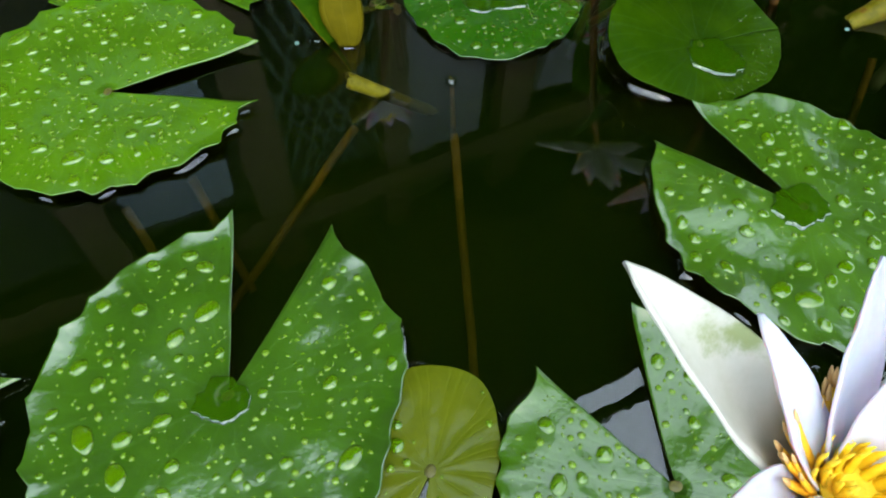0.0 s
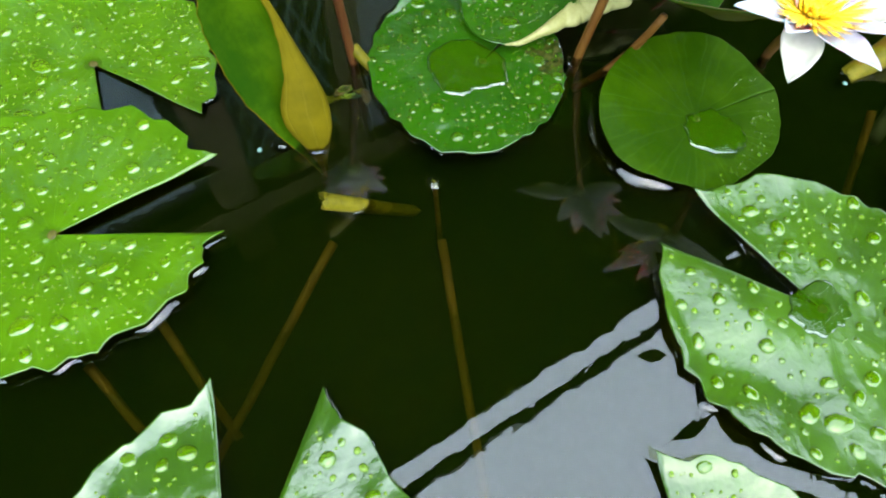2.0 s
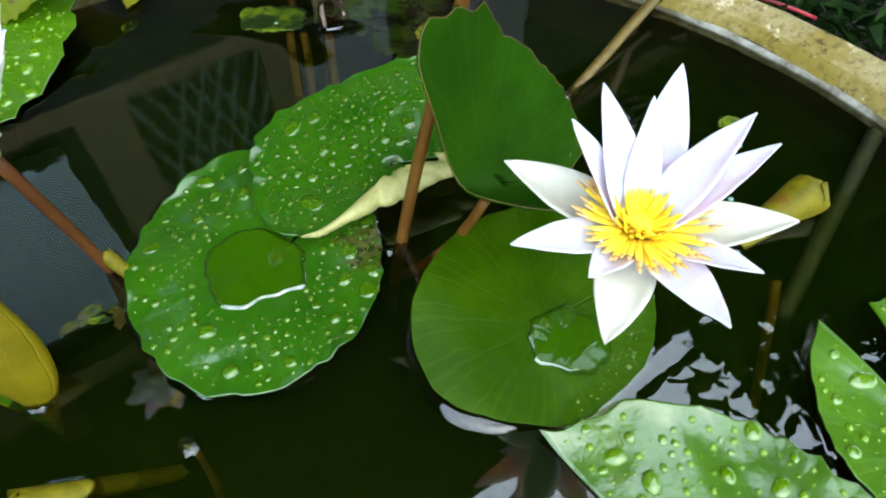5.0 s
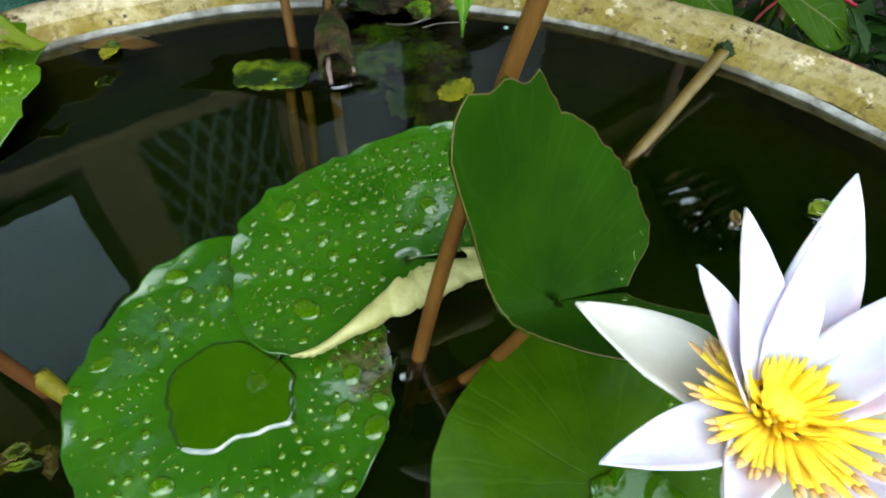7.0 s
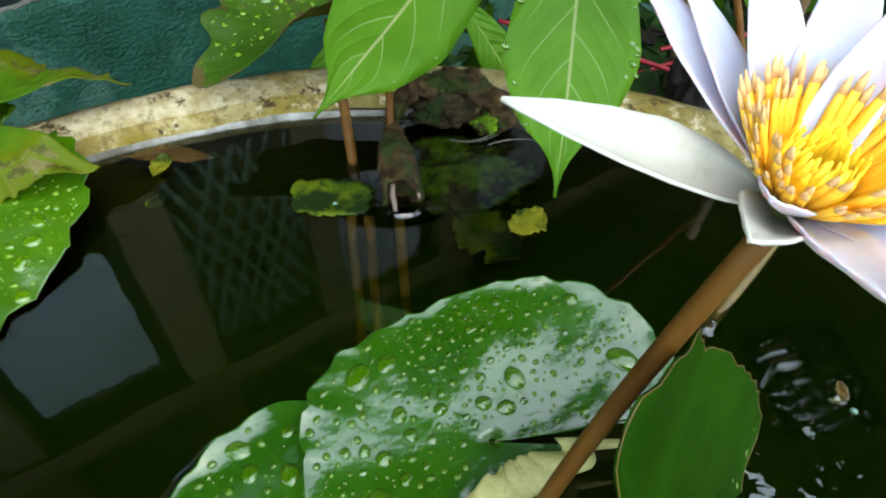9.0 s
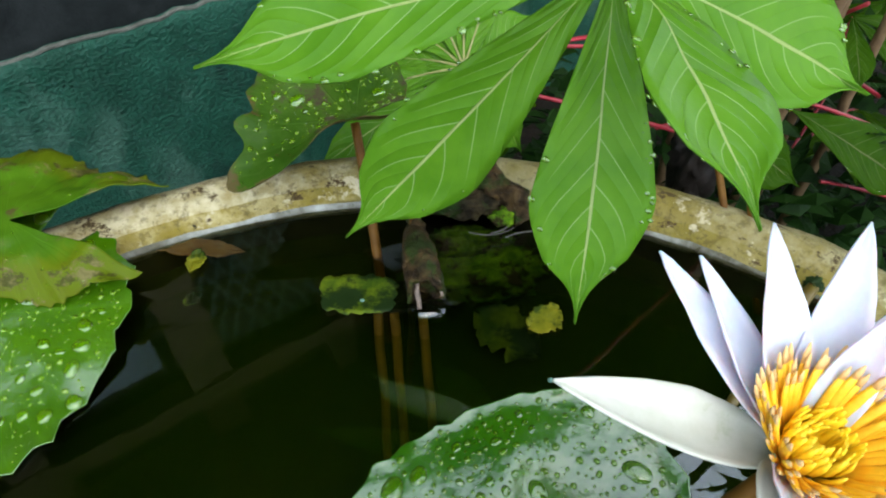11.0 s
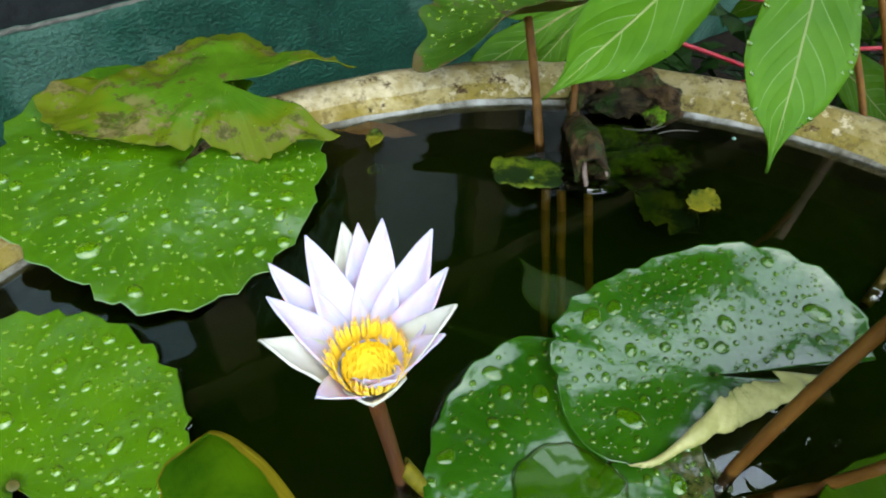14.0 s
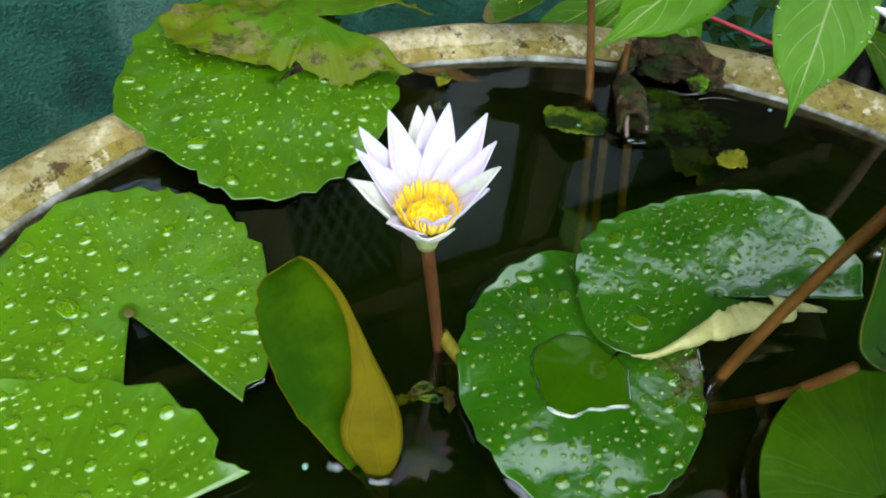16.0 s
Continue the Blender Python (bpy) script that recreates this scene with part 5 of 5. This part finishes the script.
part("leaf_hub", bm, UNDER_CREAM, cassava, "pale hub where the leaflets meet")
rod("leaf_stalk", bend(HUB2, (0.45, 0.98, -0.05), (0, 0, 0.02), 14), 0.0018, 0.0024, RED_STALK, cassava, "red leaf stalk")
# woody stems and red stalks in the shade behind the rim
for k, (a, b) in enumerate((((0.388, 0.95, 0.05), (0.43, 0.97, FLOOR_Z)), ((0.589, 1.02, 0.0), (0.60, 1.03, FLOOR_Z)), ((0.609, 0.98, 0.04), (0.64, 0.99, FLOOR_Z)), ((0.445, 0.86, 0.30), (0.47, 0.92, FLOOR_Z)))):
    rod("stem", bend(a, b, (0.012, 0, 0), 12, 0.006, k), 0.0055, 0.0075, TWIG, cassava, "knotty brown stem")
for k, (a, b) in enumerate((((0.208, 0.92, -0.047), (0.450, 0.925, -0.141)), ((0.270, 0.98, -0.043), (0.470, 0.985, -0.074)), ((0.545, 1.0, -0.080), (0.680, 1.0, -0.150)), ((0.540, 0.95, -0.108), (0.700, 0.95, -0.180)),
                            ((0.570, 0.90, -0.182), (0.720, 0.90, -0.240)), ((0.380, 0.94, -0.10), (0.560, 0.99, -0.12)), ((0.30, 0.95, -0.16), (0.47, 0.93, -0.09)))):
    rod("leaf_stalk", bend(a, b, (0, 0, 0.004), 12), 0.0021, 0.0025, RED_STALK, cassava, "red leaf stalk")
leaflet("leaflet", cassava, (0.330, 0.855, -0.005), (0.500, 0.850, -0.135), 0.062, (0.3, -0.7, 0.6), 131, 0.006, False, CASSAVA_SHADED)
leaflet("leaflet", cassava, (0.500, 0.910, -0.085), (0.680, 0.890, -0.195), 0.075, (0.2, -0.6, 0.75), 132, 0.006, True, CASSAVA_SHADED)
leaflet("leaflet", cassava, (0.195, 0.905, -0.02), (0.190, 0.895, -0.125), 0.036, (0.0, -0.8, 0.5), 133, 0.004, False, CASSAVA_SHADED)
rnd = random.Random(77)
for k in range(5):
    hub = Vector((rnd.uniform(0.52, 0.78), rnd.uniform(1.0, 1.2), rnd.uniform(-0.30, 0.02)))
    for j in range(5):
        a = radians(170 + 45 * j + rnd.uniform(-12, 12))
        ln = rnd.uniform(0.08, 0.13)
        leaflet("leaflet", cassava, hub, hub + Vector((math.cos(a) * ln, math.sin(a) * ln * 0.8, -0.03 - 0.05 * rnd.random())), 0.034, (0, -0.4, 0.9), 80 + 5 * k + j, 0.004, False, CASSAVA_SHADED)
    rod("leaf_stalk", bend(hub, (0.60, 1.0, rnd.uniform(-0.3, 0.0)), (0, 0, 0.02), 10), 0.0016, 0.0022, RED_STALK, cassava)

# raised lily leaf on a stalk by the rim
def lapped(x, y, q):
    """The near lobe is turned up and shows its back."""
    k = 1 / (1 + math.exp(-(x + 0.025) / 0.006))
    return 1.3 * k * 0.5 * (-y + math.sqrt(y * y + 0.00003)) + 0.004 * noise.noise(Vector((x * 60, y * 60, 2))) * q


rim_leaf = lily_pad("green lily leaf raised over the rim, ragged, brown at its edge", (0.066, 0.753),
                    [(20, 36), (50, 50), (80, 65), (110, 72), (135, 75), (155, 74), (168, 67), (178, 76), (188, 70), (196, 83), (203, 88), (209, 72), (216, 41), (226, 23), (250, 23), (285, 32), (325, 40)],
                    PAD_TORN, UNDER_OLIVE, 0.035, 40, 0.063, (0.02, 0.38), 0.0, 0.006, drops=(6, 110, 160), seed=14, meniscus=False, group="raised lily leaves", shape=lapped,
                    drop_side=lambda a, q: a < 205)
rod("stalk", bend((0.0768, 0.660, -0.05), (0.0660, 0.753, 0.063), (0.001, -0.003, 0.003), 14), 0.0034, 0.003, STEM, rim_leaf)


# ---- sunken and drifting bits ----
def lone_stem(label, a, b, r0, r1, mt, sag=(0, 0, 0), wob=0.001, seed=0, name="stem"):
    bm = bmesh.new()
    path = bend(a, b, sag, 14, wob, seed)
    tube(bm, path, [r0 + (r1 - r0) * i / 14 for i in range(15)], 12)
    ob = part(name, bm, mt)
    return tagged(ob, label, "stem")


SUNK = "ochre lily stem slanting down under the dark water"
for k, (a, b) in enumerate((((-0.049, 0.325, -0.020), (-0.121, 0.212, -0.062)), ((0.018, 0.324, -0.025), (0.030, 0.186, -0.066)), ((-0.155, 0.286, -0.030), (-0.122, 0.236, -0.052)), ((-0.191, 0.260, -0.03), (-0.160, 0.220, -0.055)),
                           ((0.071, 0.652, -0.003), (0.070, 0.590, -0.075)), ((0.081, 0.650, -0.003), (0.081, 0.588, -0.075)), ((0.098, 0.646, -0.003), (0.100, 0.584, -0.075)), ((0.334, 0.402, -0.016), (0.320, 0.352, -0.07)))):
    lone_stem(SUNK, a, Vector(a).lerp(Vector(b), 1.35), 0.0030, 0.0026, STEM_SUNK, seed=k, name="sunken_stem")
lone_stem("brown lily stem rising from the water past the rim", (0.089, 0.655, -0.10), (0.100, 0.725, 0.030), 0.0026, 0.0024, STEM, (0, -0.006, 0))
lone_stem("thin brown stem leaning over the rim into the water", (0.313, 0.655, -0.03), (0.300, 0.780, 0.075), 0.0026, 0.0024, STEM, (0, 0, 0.006))
lone_stem("thin brown stem leaning over the rim beside another", (0.323, 0.642, -0.03), (0.325, 0.775, 0.075), 0.0026, 0.0024, STEM, (0, 0, 0.006))
lone_stem("olive cut lily stalk reaching from the water to the rim", (0.245, 0.550, -0.006), (0.335, 0.628, 0.016), 0.0032, 0.0040, STEM_OLIVE)
lone_stem("grey sunken stalk sloping away under the water", (0.448, 0.500, -0.008), (0.335, 0.386, -0.03), 0.0055, 0.0055, GREY_STALK)


def clump(name, label, category, at, size, mt, seed, count=40, grain=0.35):
    """A rough crumbly lump."""
    bm = bmesh.new()
    bmesh.ops.create_icosphere(bm, subdivisions=4, radius=1.0)
    for v in bm.verts:
        d = 1 + 0.35 * noise.noise(v.co * 1.7 + Vector((seed, 0, 0))) + grain * noise.noise(v.co * 5 + Vector((seed, 3, 0))) + 0.15 * noise.noise(v.co * 13)
        v.co = Vector((v.co.x * size[0], v.co.y * size[1], v.co.z * size[2])) * d + Vector(at)
    return tagged(part(name, bm, mt), label, category)


log = tagged(empty("broken_branch", (0.103, 0.70, 0.01)), "rotten hollow branch lying over the rim into the water", "branch")


def bark_tube(name, knots, mt, seed, rough=1.0, caps=False, sides=44, label=""):
    """A gnarled tube along (x, y, z, radius) knots."""
    path, radii = [], []
    for a, b in zip(knots, knots[1:]):
        for k in range(10):
            path.append(Vector(a[:3]).lerp(Vector(b[:3]), k / 10))
            radii.append(a[3] + (b[3] - a[3]) * k / 10)
    path.append(Vector(knots[-1][:3]))
    radii.append(knots[-1][3])
    path = [path[0]] + [(path[i - 1] + 2 * path[i] + path[i + 1]) / 4 for i in range(1, len(path) - 1)] + [path[-1]]
    bm = bmesh.new()
    tube(bm, path, radii, sides, caps)
    for v in bm.verts:
        q = v.co + Vector((seed, 0, 0))
        v.co += rough * (0.0026 * Vector(noise.noise_vector(q * 85)) + 0.0018 * Vector(noise.noise_vector(q * 220)) + 0.0009 * Vector(noise.noise_vector(q * 520)))
    return part(name, bm, mt, log, label)


shell = bark_tube("bark", ((0.0985, 0.706, 0.004, 0.0060), (0.0992, 0.694, 0.012, 0.0078), (0.1000, 0.680, 0.0150, 0.0092), (0.1005, 0.666, 0.0125, 0.0104), (0.1008, 0.652, 0.0060, 0.0108)), LOG_BARK, 0.0, 0.8)
for v in shell.data.vertices:
    v.co.y += 0.9 * max(0.0, v.co.z - 0.003) * min(1.0, max(0.0, (0.676 - v.co.y) / 0.016))
thick(shell, 0.0024)
# solid near-black plug that paints the shade in the branch's open end
bark_tube("hollow", ((0.0998, 0.688, 0.0130, 0.0050), (0.1004, 0.674, 0.0130, 0.0078), (0.1006, 0.667, 0.0105, 0.0088)), BARK_DARK, 1.0, 0.3, True, 20, "dark plug standing for the shade inside")
bark_tube("split_edge", ((0.0905, 0.6560, 0.0060, 0.0007), (0.0918, 0.6605, 0.0105, 0.0010), (0.0965, 0.6645, 0.0158, 0.0011), (0.1040, 0.6650, 0.0160, 0.0011), (0.1092, 0.6605, 0.0108, 0.0011), (0.1110, 0.6540, 0.0045, 0.0008)), SPLIT_WOOD, 2.0, 0.35, True, 14, "pale split edge of the hollow end")
bark_tube("splinter", ((0.0960, 0.6630, 0.0120, 0.0014), (0.0955, 0.6560, 0.0080, 0.0017), (0.0965, 0.6480, 0.0010, 0.0014)), SPLIT_WOOD, 3.0, 0.2, True, 12, "pale splinter in the hollow")
bark_tube("bark", ((0.0990, 0.704, 0.004, 0.0050), (0.1000, 0.716, 0.012, 0.0046), (0.1060, 0.730, 0.018, 0.0058), (0.1180, 0.739, 0.021, 0.0078), (0.1360, 0.740, 0.023, 0.0090), (0.1530, 0.734, 0.022, 0.0092), (0.1660, 0.722, 0.016, 0.0090), (0.1720, 0.710, 0.006, 0.0070)), LOG_BARK, 4.0, 1.5, True)
for k, (a, b, sag) in enumerate((((0.135, 0.706, 0.003), (0.166, 0.704, 0.006), (0.0, -0.005, 0.001)), ((0.150, 0.704, 0.002), (0.169, 0.716, 0.009), (0.002, -0.004, 0.0)), ((0.160, 0.700, 0.002), (0.190, 0.701, 0.002), (0.0, 0.003, 0.0)))):
    rod("root", bend(a, b, sag, 12, 0.0015, k), 0.0004, 0.0002, ROOT_PALE, log, "thin pale root", 6)
clump("moss_clump", "dark wet clump of bark and moss on the rim", "moss", (0.143, 0.728, 0.010), (0.027, 0.013, 0.010), BARK, 4)
clump("moss_clump", "small cushion of bright moss on the branch", "moss", (0.160, 0.712, 0.008), (0.009, 0.006, 0.006), MOSS_WET, 31)
clump("stalk_node", "green and black cut node of a lily stalk at the rim", "stalk", (0.337, 0.630, 0.016), (0.0058, 0.0045, 0.0050), DEAD_LEAF, 37, grain=0.5)
clump("stump", "black rotten stump end behind the rim", "stump", (0.385, 0.865, -0.10), (0.024, 0.022, 0.05), BARK_DARK, 21)
clump("moss_clump", "small green moss cushion at the waterline", "moss", (0.138, 0.710, -0.010), (0.030, 0.013, 0.007), MOSS_WET, 9)
clump("moss_clump", "sunken mossy growth below the branch", "moss", (0.140, 0.690, -0.019), (0.046, 0.026, 0.010), MOSS_WET, 14)


def drift_leaf(label, at, ln, wd, turn, mt, seed, z=0.001, curl=0.002, blunt=0.6, torn=0.35):
    bm = bmesh.new()
    nu, nv = 10, 30
    rows = []
    t = radians(turn)
    for j in range(nv + 1):
        v = j / nv
        w = wd * 0.5 * max(0.02, math.sin(math.pi * v)) ** blunt
        row = []
        for i in range(nu + 1):
            s = 2 * i / nu - 1
            x, y = ln * (v - 0.5 + torn * 0.30 * noise.noise(Vector((s * 3, seed * 2.3, 1 if v < 0.5 else 5))) * abs(2 * v - 1) ** 2), w * s * (1 + torn * noise.noise(Vector((v * 7, seed, 0 if s < 0 else 4))) + 0.5 * torn * noise.noise(Vector((v * 22, seed, 0 if s < 0 else 4))))
            row.append(bm.verts.new((at[0] + x * math.cos(t) - y * math.sin(t), at[1] + x * math.sin(t) + y * math.cos(t), z + curl * (s * s + noise.noise(Vector((s * 2, v * 4, seed)))) )))
        rows.append(row)
    for a, b in zip(rows, rows[1:]):
        for i in range(nu):
            bm.faces.new((a[i], b[i], b[i + 1], a[i + 1]))
    ob = part("drifting_leaf", bm, mt)
    thick(ob, 0.0005)
    return tagged(ob, label, "leaf", "drifting leaves")


drift_leaf("torn green-yellow leaf piece drifting by the stems", (0.060, 0.664), 0.047, 0.030, -8, DEAD_LEAF, 1, 0.0004, 0.0006, 0.16, 0.24)
drift_leaf("small yellow-green leaf scrap on the water", (-0.042, 0.700), 0.018, 0.012, 70, YELLOW_LEAF, 2, 0.002)
drift_leaf("tiny yellow-green leaf scrap just under the water", (-0.042, 0.672), 0.012, 0.009, 40, DEAD_LEAF, 3, -0.002)
drift_leaf("rust-brown dead leaf sunken by the rim", (-0.045, 0.715), 0.060, 0.016, -10, RUST_LEAF, 4, -0.003)
drift_leaf("yellow torn leaf under the water", (0.172, 0.633), 0.024, 0.019, 30, YELLOW_LEAF, 5, 0.0004, 0.001, 0.4, 0.4)
drift_leaf("green rotting leaf under the water", (0.148, 0.630), 0.046, 0.034, -48, DEAD_LEAF, 6, -0.006, 0.002, 0.5, 0.5)
rnd = random.Random(51)
for k in range(9):
    drift_leaf("yellow-brown rotting scrap among debris", (-0.036 + rnd.uniform(-0.014, 0.014), 0.427 + rnd.uniform(-0.006, 0.008)), rnd.uniform(0.006, 0.013), rnd.uniform(0.003, 0.007), rnd.uniform(0, 180), (YELLOW_LEAF, STEM_OLIVE, DEAD_LEAF)[k % 3], 60 + k, rnd.uniform(-0.006, 0.0006), 0.001, 0.5, 0.7)
drift_leaf("brown leaf tip poking out of the water", (0.297, 0.509), 0.009, 0.005, 80, STEM_OLIVE, 9, 0.002)
drift_leaf("small green leaf scrap floating on dark water", (0.345, 0.510), 0.015, 0.011, 10, DEAD_LEAF, 10, 0.001)
bm = bmesh.new()
grid = []
for j in range(49):
    row = []
    for i in range(33):
        u, v = i / 16 - 1, j / 24 - 1
        fall = max(0.0, 1 - u * u - v * v) ** 0.8
        x, y = 0.026 * u, 0.030 * v
        row.append(bm.verts.new((0.289 + x, 0.520 + y, 0.0004 + 0.0009 * fall * (1 + math.sin((y - 0.35 * x) * 720 + 2.5 * noise.noise(Vector((x * 60, y * 60, 1))))) * (0.4 + max(0.0, 1.3 * noise.noise(Vector((x * 55, y * 40, 7))))))))
    grid.append(row)
for a, b in zip(grid, grid[1:]):
    for i in range(32):
        bm.faces.new((a[i], a[i + 1], b[i + 1], b[i]))
part("ripple", bm, WATER, bpy.data.objects["water"], "small ripples beside a leaf")


def drawn_water(at, radius, rise, seed, sx=1.0, sy=1.0):
    """A rim of water drawn up round something that breaks the surface."""
    bm = bmesh.new()
    rings = []
    for d, h in ((0.55, 1.0), (0.72, 0.62), (0.95, 0.34), (1.25, 0.13), (1.7, 0.0)):
        ring = []
        for i in range(40):
            a = i * math.tau / 40
            k = radius * d * (1 + 0.18 * noise.noise(Vector((math.cos(a) * 1.5, math.sin(a) * 1.5, seed))))
            ring.append(bm.verts.new((at[0] + k * sx * math.cos(a), at[1] + k * sy * math.sin(a), 0.0004 + rise * h)))
        rings.append(ring)
    for a, b in zip(rings, rings[1:]):
        for i in range(40):
            bm.faces.new((a[i], b[i], b[(i + 1) % 40], a[(i + 1) % 40]))
    part("meniscus", bm, WATER, bpy.data.objects["water"], "water drawn up round a stem")


for k, (x, y, r, h, sx, sy) in enumerate(((0.015, 0.351, 0.0030, 0.0026, 1, 1), (-0.038, 0.3375, 0.0068, 0.0022, 1.5, 0.7), (-0.057, 0.381, 0.0030, 0.0012, 1.6, 0.6), (-0.079, 0.388, 0.0036, 0.0014, 1.3, 0.8),                                          (0.101, 0.648, 0.0115, 0.0022, 1.1, 0.6), (0.249, 0.553, 0.0036, 0.0014, 1.2, 1), (0.119, 0.447, 0.0036, 0.0014, 1, 1), (0.297, 0.509, 0.0040, 0.0025, 1, 0.8), (0.345, 0.510, 0.0080, 0.0022, 1, 0.8))):
    drawn_water((x, y), r, h, k, sx, sy)
shoot = tagged(empty("lily_shoot", (0.015, 0.351, 0)), "small olive lily shoot tip just breaking the surface", "shoot")
bm = bmesh.new()
tube(bm, bend((0.016, 0.3515, -0.006), (0.0140, 0.3500, 0.0055), (0.0008, 0, 0), 8), [0.0012, 0.0017, 0.0021, 0.0022, 0.0020, 0.0016, 0.0011, 0.0007, 0.0002], 12)
part("bud", bm, UNDER_OLIVE, shoot)
rod("stem", bend((0.016, 0.3515, -0.004), (0.020, 0.330, -0.060), (0, 0.004, 0), 10), 0.0014, 0.0020, STEM_SUNK, shoot)
rnd = random.Random(5)
for k, (x, y) in enumerate(((0.062, 0.659), (0.166, 0.592), (0.330, 0.470), (0.322, 0.452), (0.345, 0.492), (-0.093, 0.385), (0.300, 0.50), (0.215, 0.695), (0.10, 0.69), (0.31, 0.415))):
    bm = bmesh.new()
    dome(bm, (x, y, 0.0), (0, 0, 1), 0.0016, 0.0012, 1.2, k, 10, 4)
    tagged(part("floating_speck", bm, BUBBLE), "tiny pale green speck floating on the water", "speck", "floating specks")
